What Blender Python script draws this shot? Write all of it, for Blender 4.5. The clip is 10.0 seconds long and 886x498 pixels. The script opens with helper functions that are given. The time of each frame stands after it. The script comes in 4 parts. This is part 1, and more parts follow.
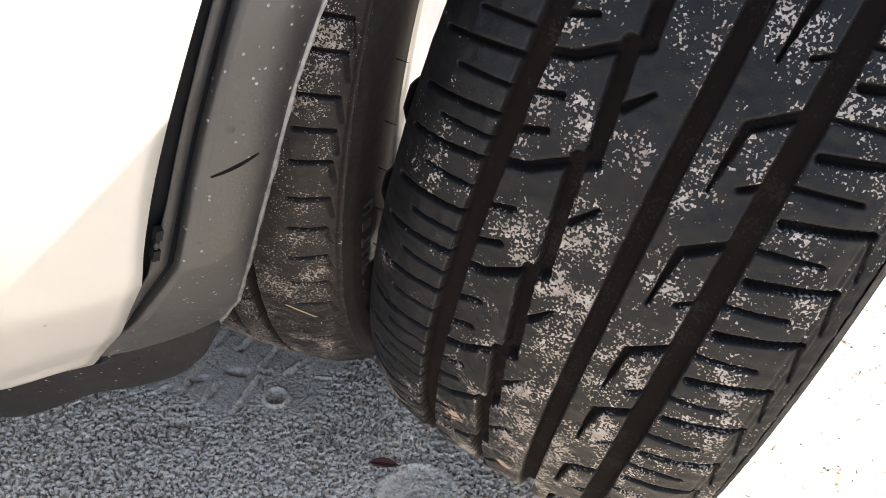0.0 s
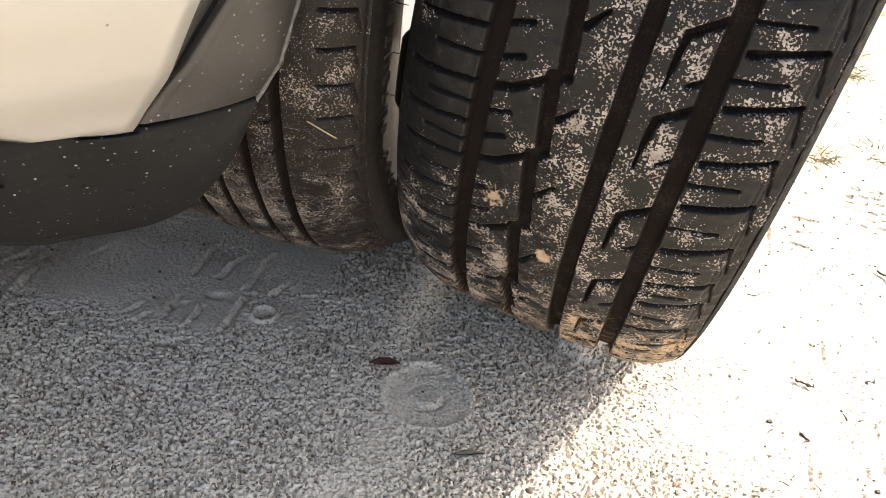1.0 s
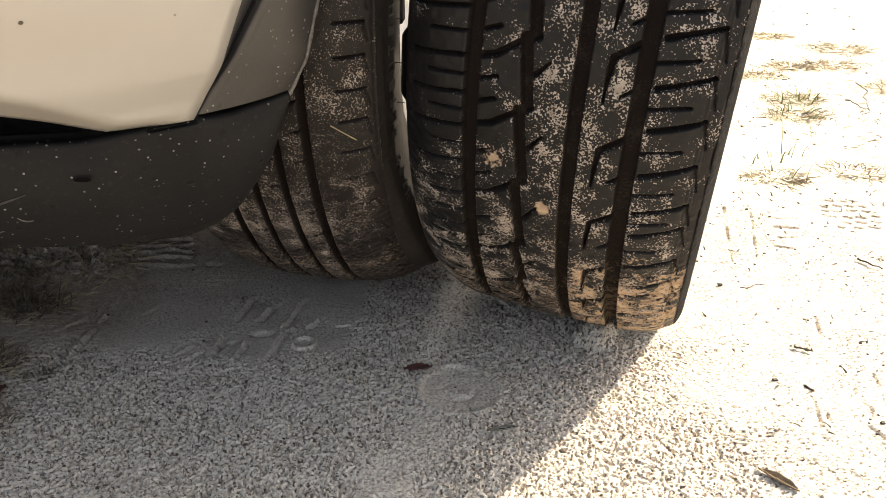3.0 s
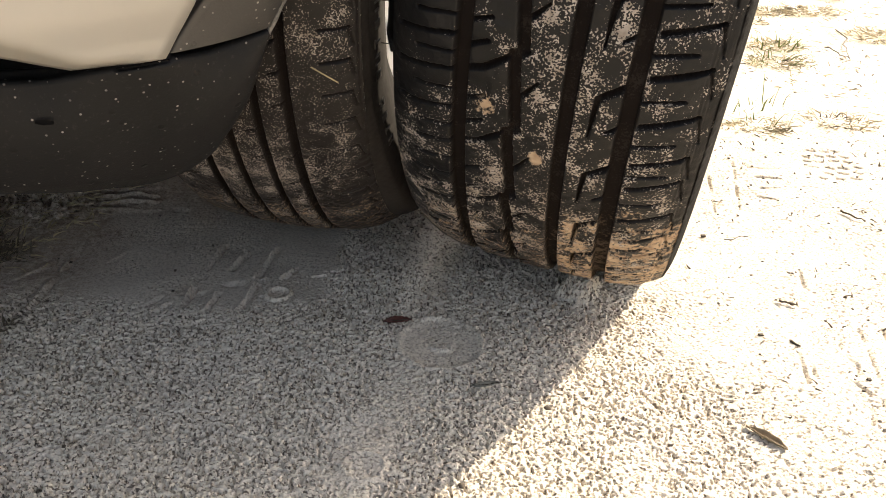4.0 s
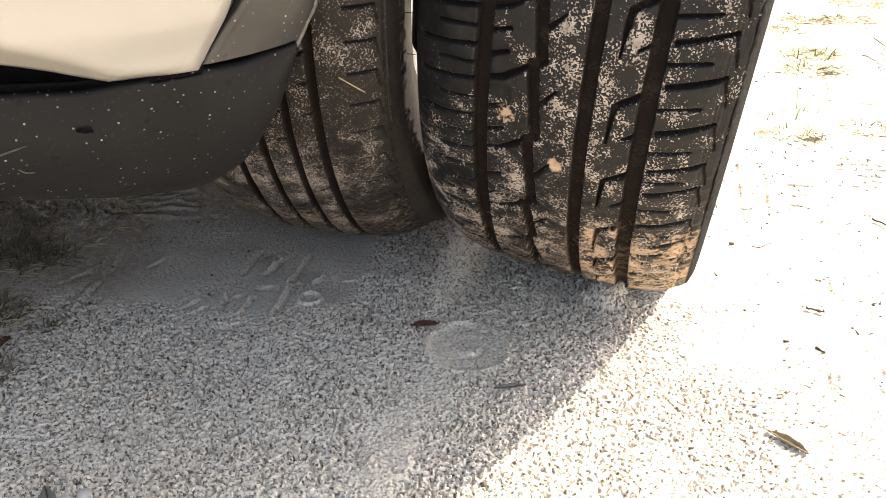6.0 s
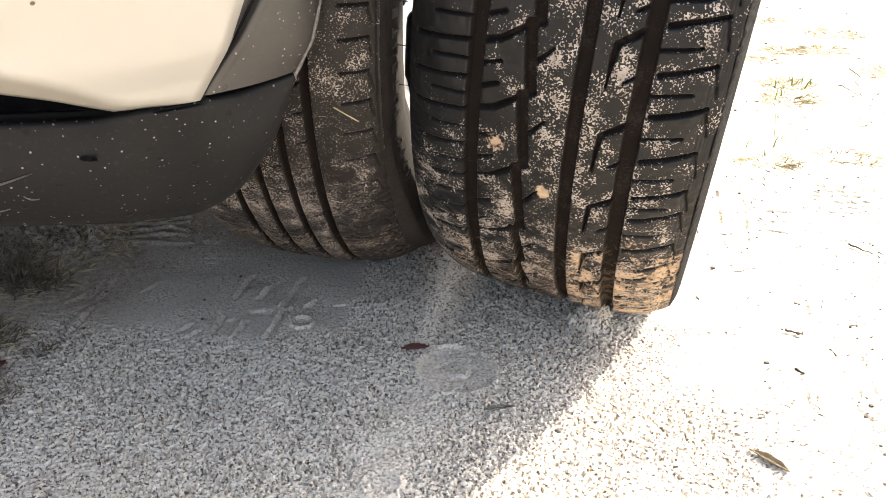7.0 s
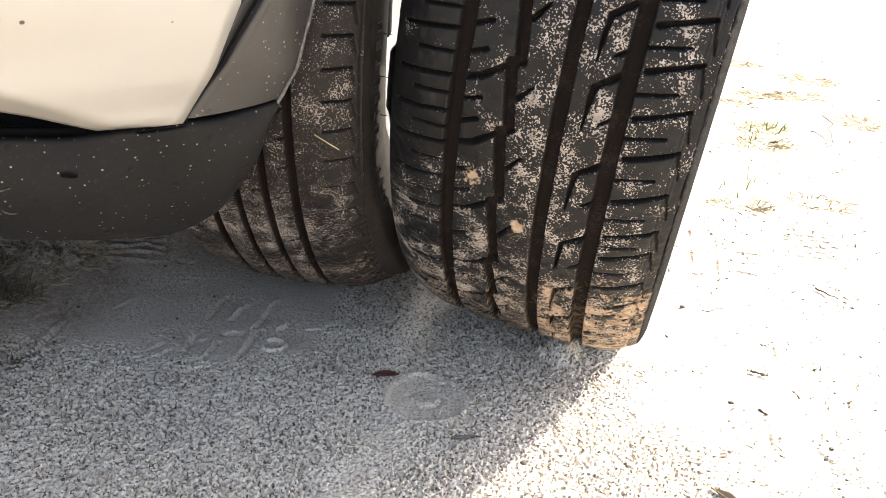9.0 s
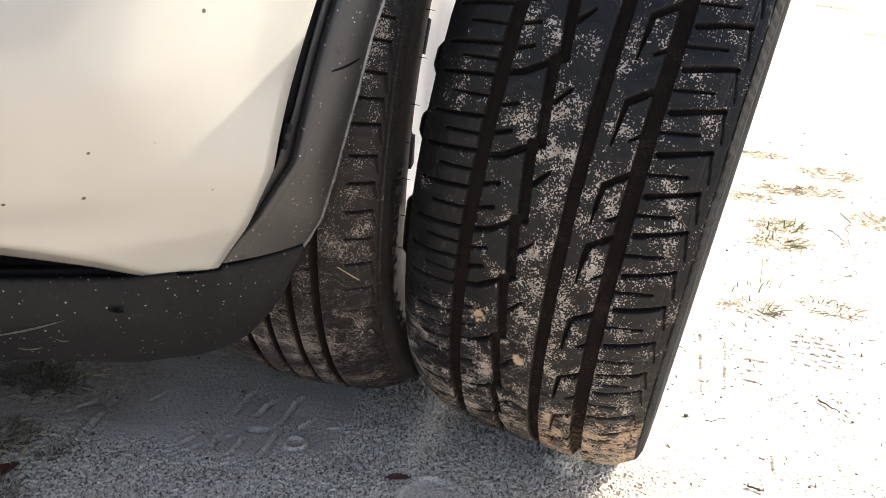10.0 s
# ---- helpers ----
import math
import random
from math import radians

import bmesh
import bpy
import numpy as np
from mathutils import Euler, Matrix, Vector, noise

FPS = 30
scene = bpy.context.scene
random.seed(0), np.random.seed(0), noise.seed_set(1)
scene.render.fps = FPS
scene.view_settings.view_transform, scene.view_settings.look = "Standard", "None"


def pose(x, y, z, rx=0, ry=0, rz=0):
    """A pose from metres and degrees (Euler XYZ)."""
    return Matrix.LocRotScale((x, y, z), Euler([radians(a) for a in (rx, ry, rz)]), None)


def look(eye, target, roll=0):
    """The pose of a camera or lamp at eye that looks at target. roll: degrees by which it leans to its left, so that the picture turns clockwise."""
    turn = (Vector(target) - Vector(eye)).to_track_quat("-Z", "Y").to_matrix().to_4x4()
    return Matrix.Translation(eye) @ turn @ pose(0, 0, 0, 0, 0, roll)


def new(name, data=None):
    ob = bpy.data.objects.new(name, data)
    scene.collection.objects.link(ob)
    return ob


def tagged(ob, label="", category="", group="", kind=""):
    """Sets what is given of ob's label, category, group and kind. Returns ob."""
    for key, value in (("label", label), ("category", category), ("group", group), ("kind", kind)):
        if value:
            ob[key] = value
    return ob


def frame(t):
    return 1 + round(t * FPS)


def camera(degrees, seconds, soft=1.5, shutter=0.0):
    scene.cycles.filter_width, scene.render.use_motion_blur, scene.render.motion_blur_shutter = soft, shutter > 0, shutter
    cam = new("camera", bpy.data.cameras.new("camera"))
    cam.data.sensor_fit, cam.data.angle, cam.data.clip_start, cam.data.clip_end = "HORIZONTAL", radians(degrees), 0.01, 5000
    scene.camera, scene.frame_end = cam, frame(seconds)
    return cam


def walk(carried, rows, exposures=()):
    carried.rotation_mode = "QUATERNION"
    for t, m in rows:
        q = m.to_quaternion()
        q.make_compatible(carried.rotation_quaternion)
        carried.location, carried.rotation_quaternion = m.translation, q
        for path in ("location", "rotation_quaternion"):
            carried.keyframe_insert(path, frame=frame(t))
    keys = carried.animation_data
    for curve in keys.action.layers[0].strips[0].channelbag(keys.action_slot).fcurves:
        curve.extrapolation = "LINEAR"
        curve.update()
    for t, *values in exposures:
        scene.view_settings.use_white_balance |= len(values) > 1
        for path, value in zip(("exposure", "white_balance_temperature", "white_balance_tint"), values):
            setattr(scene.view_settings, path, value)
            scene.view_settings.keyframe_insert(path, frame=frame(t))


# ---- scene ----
cam = camera(51.0, 10.0, soft=0.7)
PATH = [
    (0, (0.079, -0.07, 0.62), (-0.047, 1.383, -0.749), 8.1),
    (0.1, (0.074, -0.076, 0.606), (-0.022, 1.401, -0.739), 8.5),
    (0.2, (0.068, -0.083, 0.592), (-0.033, 1.429, -0.714), 9.2),
    (0.3, (0.063, -0.094, 0.584), (-0.085, 1.463, -0.662), 8.7),
    (0.4, (0.058, -0.1, 0.581), (-0.118, 1.48, -0.633), 6.4),
    (0.5, (0.057, -0.11, 0.566), (-0.134, 1.519, -0.578), 6.1),
    (0.6, (0.053, -0.116, 0.555), (-0.089, 1.489, -0.631), 6.7),
    (0.7, (0.05, -0.127, 0.529), (-0.037, 1.523, -0.597), 8.9),
    (0.8, (0.048, -0.131, 0.514), (0.015, 1.485, -0.664), 8.3),
    (1, (0.035, -0.182, 0.482), (0.092, 1.446, -0.678), 8.2),
    (1.2, (0.005, -0.24, 0.457), (0.115, 1.449, -0.608), 6.3),
    (1.5, (-0.012, -0.295, 0.438), (0.193, 1.398, -0.606), 3.9),
    (1.7, (0.005, -0.308, 0.411), (0.145, 1.412, -0.6), 5.2),
    (2, (0.03, -0.309, 0.398), (0.133, 1.447, -0.553), 3.0),
    (2.5, (0.04, -0.316, 0.429), (0.076, 1.491, -0.427), 1.2),
    (2.7, (0.04, -0.316, 0.432), (0.053, 1.486, -0.436), 0.4),
    (3.8, (0.022, -0.283, 0.419), (0.08, 1.493, -0.499), 2.0),
    (4, (0.022, -0.282, 0.422), (0.118, 1.453, -0.568), 2.3),
    (4.3, (0.021, -0.291, 0.412), (0.11, 1.442, -0.582), 3.0),
    (4.5, (0.031, -0.291, 0.417), (0.076, 1.39, -0.665), 2.0),
    (5, (0.034, -0.293, 0.418), (0.066, 1.386, -0.669), 1.5),
    (5.5, (0.033, -0.296, 0.42), (0.017, 1.431, -0.588), 0.8),
    (6, (0.034, -0.299, 0.427), (0.038, 1.449, -0.545), 1.0),
    (7.5, (0.026, -0.326, 0.437), (0.085, 1.455, -0.472), 2.0),
    (8, (0.026, -0.332, 0.441), (0.1, 1.448, -0.467), 3.0),
    (8.5, (0.031, -0.325, 0.446), (0.136, 1.47, -0.431), 2.9),
    (9, (0.029, -0.322, 0.441), (0.119, 1.477, -0.428), 4.5),
    (9.5, (0.019, -0.339, 0.457), (0.014, 1.471, -0.396), 5.5),
    (9.7, (0.026, -0.338, 0.469), (0.017, 1.491, -0.34), 4.4),
    (10, (0.041, -0.35, 0.518), (0.047, 1.492, -0.26), 5.3),
]
EXPOSURE = [(0.0, 1.76, 5800), (1.0, 1.60, 6280), (1.6, 1.35, 6650), (1.9, 0.46, 6780), (2.5, 0.65, 6900), (2.7, 0.96, 6700), (3.8, 1.22, 6500), (4.1, 0.99, 6750), (4.5, 0.71, 7020), (5.1, 0.80, 7280), (5.5, 1.16, 6750), (6.2, 1.87, 6250), (7.5, 1.92, 6150), (9.0, 1.80, 6050), (9.5, 1.80, 5950), (10.0, 1.28, 5800)]
walk(cam, [(t, look(eye, target, roll)) for t, eye, target, roll in PATH],
     exposures=[(t, ev, kelvin, 10) for t, ev, kelvin in EXPOSURE])

# ---- world and sun ----
SUN_AZ, SUN_EL = 33.0, 33.0          # degrees from +x towards +y; above the ground
world = bpy.data.worlds.new("world")
scene.world = world
world.use_nodes = True
wn, wl = world.node_tree.nodes, world.node_tree.links
sky = wn.new("ShaderNodeTexSky")
sky.sky_type = "NISHITA"
sky.sun_disc = False
sky.air_density, sky.dust_density, sky.ozone_density = 0.8, 4.0, 0.4
sky.sun_elevation = radians(SUN_EL)
sky.sun_rotation = radians(90.0 - SUN_AZ)
haze = wn.new("ShaderNodeHueSaturation")
haze.inputs["Saturation"].default_value = 0.66
wl.new(sky.outputs[0], haze.inputs["Color"])
wl.new(haze.outputs[0], wn["Background"].inputs[0])
wn["Background"].inputs[1].default_value = 0.15
sun_lamp = new("sun", bpy.data.lights.new("sun", "SUN"))
sun_lamp.data.energy, sun_lamp.data.angle, sun_lamp.data.color = 4.5, radians(0.53), (1.0, 0.89, 0.72)
sd = Vector((math.cos(radians(SUN_AZ)) * math.cos(radians(SUN_EL)), math.sin(radians(SUN_AZ)) * math.cos(radians(SUN_EL)), math.sin(radians(SUN_EL))))
sun_lamp.matrix_world = look(sd * 20, (0, 0, 0))


# ---- materials ----
def material(name):
    m = bpy.data.materials.new(name)
    m.use_nodes = True
    return m, m.node_tree.nodes, m.node_tree.links, m.node_tree.nodes["Principled BSDF"]


def ramp(nodes, links, fac, stops):
    n = nodes.new("ShaderNodeValToRGB")
    links.new(fac, n.inputs[0])
    e = n.color_ramp.elements
    while len(e) < len(stops):
        e.new(0.5)
    for el, (p, c) in zip(e, stops):
        el.position = p
        el.color = (*c, 1) if len(c) == 3 else (c[0], c[0], c[0], 1)
    return n.outputs[0]


def mix(nodes, links, fac, a, b):
    n = nodes.new("ShaderNodeMix")
    n.data_type = "RGBA"
    for i, v in ((0, fac), (6, a), (7, b)):
        if isinstance(v, bpy.types.NodeSocket):
            links.new(v, n.inputs[i])
        else:
            n.inputs[i].default_value = (*v, 1) if i else v
    return n.outputs[2]


def maths(nodes, links, op, a, b=0.0):
    n = nodes.new("ShaderNodeMath")
    n.operation = op
    for i, v in ((0, a), (1, b)):
        if isinstance(v, bpy.types.NodeSocket):
            links.new(v, n.inputs[i])
        else:
            n.inputs[i].default_value = v
    return n.outputs[0]


def noise_of(nodes, links, co, scale, detail=4.0, rough=0.55):
    n = nodes.new("ShaderNodeTexNoise")
    n.inputs["Scale"].default_value, n.inputs["Detail"].default_value, n.inputs["Roughness"].default_value = scale, detail, rough
    links.new(co, n.inputs["Vector"])
    return n.outputs["Fac"]


def cells_of(nodes, links, co, scale):
    n = nodes.new("ShaderNodeTexVoronoi")
    n.inputs["Scale"].default_value = scale
    links.new(co, n.inputs["Vector"])
    return n.outputs["Distance"]


def bump_of(nodes, links, height, strength, distance, normal=None):
    n = nodes.new("ShaderNodeBump")
    n.inputs["Strength"].default_value, n.inputs["Distance"].default_value = strength, distance
    links.new(height, n.inputs["Height"])
    if normal:
        links.new(normal, n.inputs["Normal"])
    return n.outputs[0]


def attribute(nodes, name):
    n = nodes.new("ShaderNodeAttribute")
    n.attribute_name = name
    return n.outputs["Fac"]


def sand_material():
    m, n, l, p = material("pale_sand")
    co = n.new("ShaderNodeTexCoord").outputs["Object"]
    grain = noise_of(n, l, co, 430, 3, 0.6)
    blot = noise_of(n, l, co, 9, 5)
    stain = noise_of(n, l, co, 38, 4)
    base = ramp(n, l, grain, [(0.33, (0.36, 0.305, 0.235)), (0.47, (0.72, 0.63, 0.50)), (0.68, (0.86, 0.77, 0.63))])
    base = mix(n, l, ramp(n, l, blot, [(0.4, (0.0,)), (0.7, (0.6,))]), base, (0.70, 0.62, 0.52))
    base = mix(n, l, ramp(n, l, stain, [(0.55, (0.0,)), (0.75, (0.35,))]), base, (0.42, 0.33, 0.24))
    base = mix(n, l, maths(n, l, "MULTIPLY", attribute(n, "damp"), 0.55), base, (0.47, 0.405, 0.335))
    flecks = ramp(n, l, noise_of(n, l, co, 380, 2, 0.5), [(0.390, (0.85,)), (0.425, (0.0,))])
    # brown soil at the left; the shade by the skirt is tinted in too
    base = mix(n, l, maths(n, l, "MULTIPLY", attribute(n, "soil_shade"), ramp(n, l, noise_of(n, l, co, 120, 4, 0.7), [(0.35, (0.25,)), (0.6, (0.9,))])), base, (0.34, 0.265, 0.20))
    flecks = maths(n, l, "MULTIPLY", flecks, maths(n, l, "SUBTRACT", 1.0, maths(n, l, "MULTIPLY", attribute(n, "worn"), 0.8)))
    base = mix(n, l, flecks, base, (0.12, 0.092, 0.07))
    l.new(base, p.inputs["Base Color"])
    p.inputs["Roughness"].default_value = 0.95
    p.inputs["Specular IOR Level"].default_value = 0.15
    ripple = ramp(n, l, noise_of(n, l, co, 360, 2, 0.5), [(0.36, (0.0,)), (0.54, (1.0,))])
    fine = maths(n, l, "ADD", ripple, maths(n, l, "MULTIPLY", noise_of(n, l, co, 1000, 2, 0.5), 0.3))
    l.new(bump_of(n, l, fine, 0.5, 0.0005), p.inputs["Normal"])
    return m


def rubber_material(name, dust, seed, size, clump, brown):
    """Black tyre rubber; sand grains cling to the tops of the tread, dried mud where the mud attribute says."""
    m, n, l, p = material(name)
    tc = n.new("ShaderNodeTexCoord").outputs["Object"]
    mp = n.new("ShaderNodeMapping")
    mp.inputs["Location"].default_value = (seed, seed * 2, 0)
    l.new(tc, mp.inputs["Vector"])
    co = mp.outputs[0]
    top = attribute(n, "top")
    mud = attribute(n, "mud")
    film = noise_of(n, l, co, 60, 5)
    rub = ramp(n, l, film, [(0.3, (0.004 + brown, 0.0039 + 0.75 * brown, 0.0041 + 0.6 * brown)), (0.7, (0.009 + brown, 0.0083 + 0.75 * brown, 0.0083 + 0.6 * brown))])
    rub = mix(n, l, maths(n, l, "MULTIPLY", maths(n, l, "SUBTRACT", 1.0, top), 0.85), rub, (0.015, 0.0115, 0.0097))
    # grains in patches
    grains = noise_of(n, l, co, size, 2, 0.5)
    patch = noise_of(n, l, co, 60, 4, 0.65)
    drift = noise_of(n, l, co, 9, 2)
    lift = maths(n, l, "ADD", maths(n, l, "ADD", maths(n, l, "MULTIPLY", patch, clump), 0.5 * (0.95 - clump)), maths(n, l, "MULTIPLY", drift, 0.22))
    lift = maths(n, l, "ADD", lift, maths(n, l, "MULTIPLY", attribute(n, "dust"), dust))
    amount = maths(n, l, "ADD", maths(n, l, "MULTIPLY", grains, 0.8), lift)
    speck = ramp(n, l, maths(n, l, "MULTIPLY", amount, 0.5), [(0.583, (0.0,)), (0.594, (1.0,))])
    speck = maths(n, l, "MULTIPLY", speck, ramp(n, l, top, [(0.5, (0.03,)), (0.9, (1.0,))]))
    shade = noise_of(n, l, co, 150, 2)
    sandc = ramp(n, l, shade, [(0.3, (0.22, 0.185, 0.15)), (0.7, (0.46, 0.41, 0.36))])
    mudm = ramp(n, l, maths(n, l, "ADD", mud, maths(n, l, "MULTIPLY", maths(n, l, "SUBTRACT", noise_of(n, l, co, 260, 4, 0.7), 0.5), 1.3)), [(0.42, (0.0,)), (0.56, (1.0,))])
    mudm = maths(n, l, "MULTIPLY", mudm, ramp(n, l, top, [(0.2, (0.15,)), (0.8, (1.0,))]))
    mudc = ramp(n, l, shade, [(0.3, (0.29, 0.20, 0.13)), (0.7, (0.48, 0.365, 0.25))])
    col = mix(n, l, mudm, mix(n, l, speck, rub, sandc), mudc)
    l.new(col, p.inputs["Base Color"])
    rough = maths(n, l, "MAXIMUM", maths(n, l, "MULTIPLY", maths(n, l, "MAXIMUM", speck, mudm), 0.95), maths(n, l, "SUBTRACT", 0.95, maths(n, l, "MULTIPLY", top, 0.43)))
    l.new(rough, p.inputs["Roughness"])
    l.new(maths(n, l, "ADD", maths(n, l, "MULTIPLY", top, 0.20), 0.05), p.inputs["Specular IOR Level"])
    h = maths(n, l, "ADD", maths(n, l, "MAXIMUM", speck, mudm), maths(n, l, "MULTIPLY", noise_of(n, l, co, 900, 3), 0.5))
    l.new(bump_of(n, l, h, 0.6, 0.0007), p.inputs["Normal"])
    return m


def simple(name, colour, rough, metal=0.0, grain=(120, 0.2, 0.0006), vary=0.25, spec=0.5, coat=0.0):
    m, n, l, p = material(name)
    co = n.new("ShaderNodeTexCoord").outputs["Object"]
    a = noise_of(n, l, co, 14, 5)
    b = noise_of(n, l, co, grain[0], 4)
    dark = tuple(c * (1 - vary) for c in colour)
    light = tuple(min(1, c * (1 + vary)) for c in colour)
    l.new(ramp(n, l, maths(n, l, "ADD", maths(n, l, "MULTIPLY", a, 0.6), maths(n, l, "MULTIPLY", b, 0.4)), [(0.35, dark), (0.65, light)]), p.inputs["Base Color"])
    p.inputs["Roughness"].default_value, p.inputs["Metallic"].default_value = rough, metal
    p.inputs["Specular IOR Level"].default_value, p.inputs["Coat Weight"].default_value = spec, coat
    p.inputs["Coat Roughness"].default_value = 0.05
    l.new(bump_of(n, l, b, grain[1], grain[2]), p.inputs["Normal"])
    return m


def paint_material():
    """Cream car paint with thin dust and mud flecks."""
    m, n, l, p = material("cream_car_paint")
    co = n.new("ShaderNodeTexCoord").outputs["Object"]
    film = noise_of(n, l, co, 6, 5)
    base = ramp(n, l, film, [(0.3, (0.365, 0.345, 0.300)), (0.7, (0.41, 0.39, 0.34))])
    fleck = ramp(n, l, cells_of(n, l, co, 48), [(0.045, (1.0,)), (0.065, (0.0,))])
    fleck = maths(n, l, "MULTIPLY", fleck, ramp(n, l, noise_of(n, l, co, 17, 2), [(0.42, (0.0,)), (0.46, (1.0,))]))
    l.new(mix(n, l, fleck, base, (0.06, 0.04, 0.025)), p.inputs["Base Color"])
    l.new(maths(n, l, "MAXIMUM", maths(n, l, "MULTIPLY", fleck, 0.9), maths(n, l, "ADD", 0.30, maths(n, l, "MULTIPLY", film, 0.16))), p.inputs["Roughness"])
    p.inputs["Metallic"].default_value = 0.0
    p.inputs["Coat Weight"].default_value = 0.9
    p.inputs["Coat Roughness"].default_value = 0.06
    l.new(bump_of(n, l, fleck, 0.4, 0.0008), p.inputs["Normal"])
    return m


def plastic_material(name, low, high, rough, spec, wet):
    """Grey-black grained bumper plastic, dusty, with pale grit spots."""
    m, n, l, p = material(name)
    co = n.new("ShaderNodeTexCoord").outputs["Object"]
    film = noise_of(n, l, co, 11, 5, 0.6)
    base = ramp(n, l, film, [(0.3, low), (0.7, high)])
    spots = ramp(n, l, cells_of(n, l, co, 210), [(0.10, (1.0,)), (0.17, (0.0,))])
    spots = maths(n, l, "MULTIPLY", spots, ramp(n, l, noise_of(n, l, co, 85, 2), [(0.520 - wet, (0.0,)), (0.545 - wet, (1.0,))]))
    haze = ramp(n, l, noise_of(n, l, co, 300, 5, 0.7), [(0.58, (0.0,)), (0.75, (0.15,))])
    base = mix(n, l, haze, base, (0.14, 0.125, 0.11))
    drops = ramp(n, l, cells_of(n, l, co, 95), [(0.10, (1.0,)), (0.22, (0.0,))])
    drops = maths(n, l, "MULTIPLY", drops, ramp(n, l, noise_of(n, l, co, 40, 2), [(0.50, (0.0,)), (0.56, (1.0,))]))
    base = mix(n, l, maths(n, l, "MULTIPLY", drops, 0.5), base, (0.006, 0.0055, 0.005))
    l.new(mix(n, l, maths(n, l, "MULTIPLY", spots, ramp(n, l, noise_of(n, l, co, 260, 2), [(0.35, (0.25,)), (0.65, (1.0,))])), base, (0.36, 0.335, 0.30)), p.inputs["Base Color"])
    l.new(ramp(n, l, film, [(0.3, (rough - 0.07,)), (0.7, (rough + 0.1,))]), p.inputs["Roughness"])
    p.inputs["Specular IOR Level"].default_value = spec
    relief = maths(n, l, "ADD", maths(n, l, "MULTIPLY", noise_of(n, l, co, 700, 3), 0.4), maths(n, l, "MAXIMUM", spots, drops))
    l.new(bump_of(n, l, relief, 0.5, 0.0007), p.inputs["Normal"])
    return m


SAND = sand_material()
RUBBER_A = rubber_material("loose_tyre_rubber", 0.10, 0.0, 800, 0.90, 0.0)
RUBBER_B = rubber_material("mounted_tyre_rubber", 0.12, 3.7, 950, 0.55, 0.010)
DUSTY = simple("dusty_sidewall_rubber", (0.028, 0.0250, 0.0225), 0.65, grain=(260, 0.3, 0.0006), vary=0.4, spec=0.10)
LETTER = simple("raised_letter_rubber", (0.040, 0.036, 0.032), 0.5, grain=(260, 0.3, 0.0006), vary=0.35)
SIDEWALL = simple("sidewall_rubber", (0.009, 0.0085, 0.008), 0.6, grain=(260, 0.3, 0.0006), vary=0.4, spec=0.3)
SIDE_MATT = simple("ribbed_shoulder_rubber", (0.020, 0.0188, 0.0178), 0.9, grain=(300, 0.5, 0.001), vary=0.5, spec=0.06)
SEAL = simple("grey_seal_rubber", (0.014, 0.0135, 0.0135), 0.5, vary=0.3)
LIP = simple("scuffed_lip_plastic", (0.17, 0.162, 0.15), 0.55, grain=(300, 0.6, 0.0008), vary=0.6)
PAINT = paint_material()
PLASTIC = plastic_material("dark_skirt_plastic", (0.0088, 0.0086, 0.0087), (0.0145, 0.0141, 0.0141), 0.55, 0.17, 0.02)
TRIM = plastic_material("faded_trim_plastic", (0.0205, 0.0195, 0.0187), (0.036, 0.0344, 0.0330), 0.42, 0.62, 0.07)
BLACK = simple("black_void_plastic", (0.006, 0.006, 0.007), 0.8, vary=0.3, spec=0.2)
COVER = simple("silver_cover_paint", (0.62, 0.62, 0.62), 0.35, vary=0.08)
ALLOY = simple("grey_alloy", (0.42, 0.42, 0.42), 0.35, 0.9, vary=0.12)
GRASS = simple("dry_grass", (0.46, 0.38, 0.22), 0.8, vary=0.5, grain=(70, 0.2, 0.0005))
GREEN = simple("fresh_grass", (0.16, 0.20, 0.05), 0.7, vary=0.3)
DEAD = simple("dark_dead_grass", (0.11, 0.085, 0.055), 0.85, vary=0.5)
LEAF_RED = simple("red_brown_leaf", (0.12, 0.035, 0.022), 0.6, vary=0.4)
LEAF_GREY = simple("grey_dry_leaf", (0.24, 0.22, 0.17), 0.75, vary=0.3)
LEAF_PINK = simple("pinkish_dry_leaf", (0.36, 0.25, 0.22), 0.7, vary=0.35)
LEAF_TAN = simple("tan_dry_leaf", (0.30, 0.23, 0.14), 0.7, vary=0.35)
STONE = simple("pale_stone", (0.50, 0.45, 0.38), 0.9, vary=0.2)
GRIT = simple("dark_grit", (0.09, 0.07, 0.05), 0.9, vary=0.4)


# ---- mesh helpers ----
def put_mesh(name, verts, faces, mat, parent=None, label="", smooth=True):
    me = bpy.data.meshes.new(name)
    me.from_pydata([tuple(map(float, v)) for v in verts], [], faces)
    me.materials.append(mat)
    if smooth:
        me.shade_smooth()
    ob = new(name, me)
    ob.parent = parent
    return tagged(ob, label) if label else ob


def part(name, bm, mat, parent=None, label="", smooth=True):
    me = bpy.data.meshes.new(name)
    bm.to_mesh(me)
    bm.free()
    me.materials.append(mat)
    if smooth:
        me.shade_smooth()
    ob = new(name, me)
    ob.parent = parent
    return tagged(ob, label) if label else ob


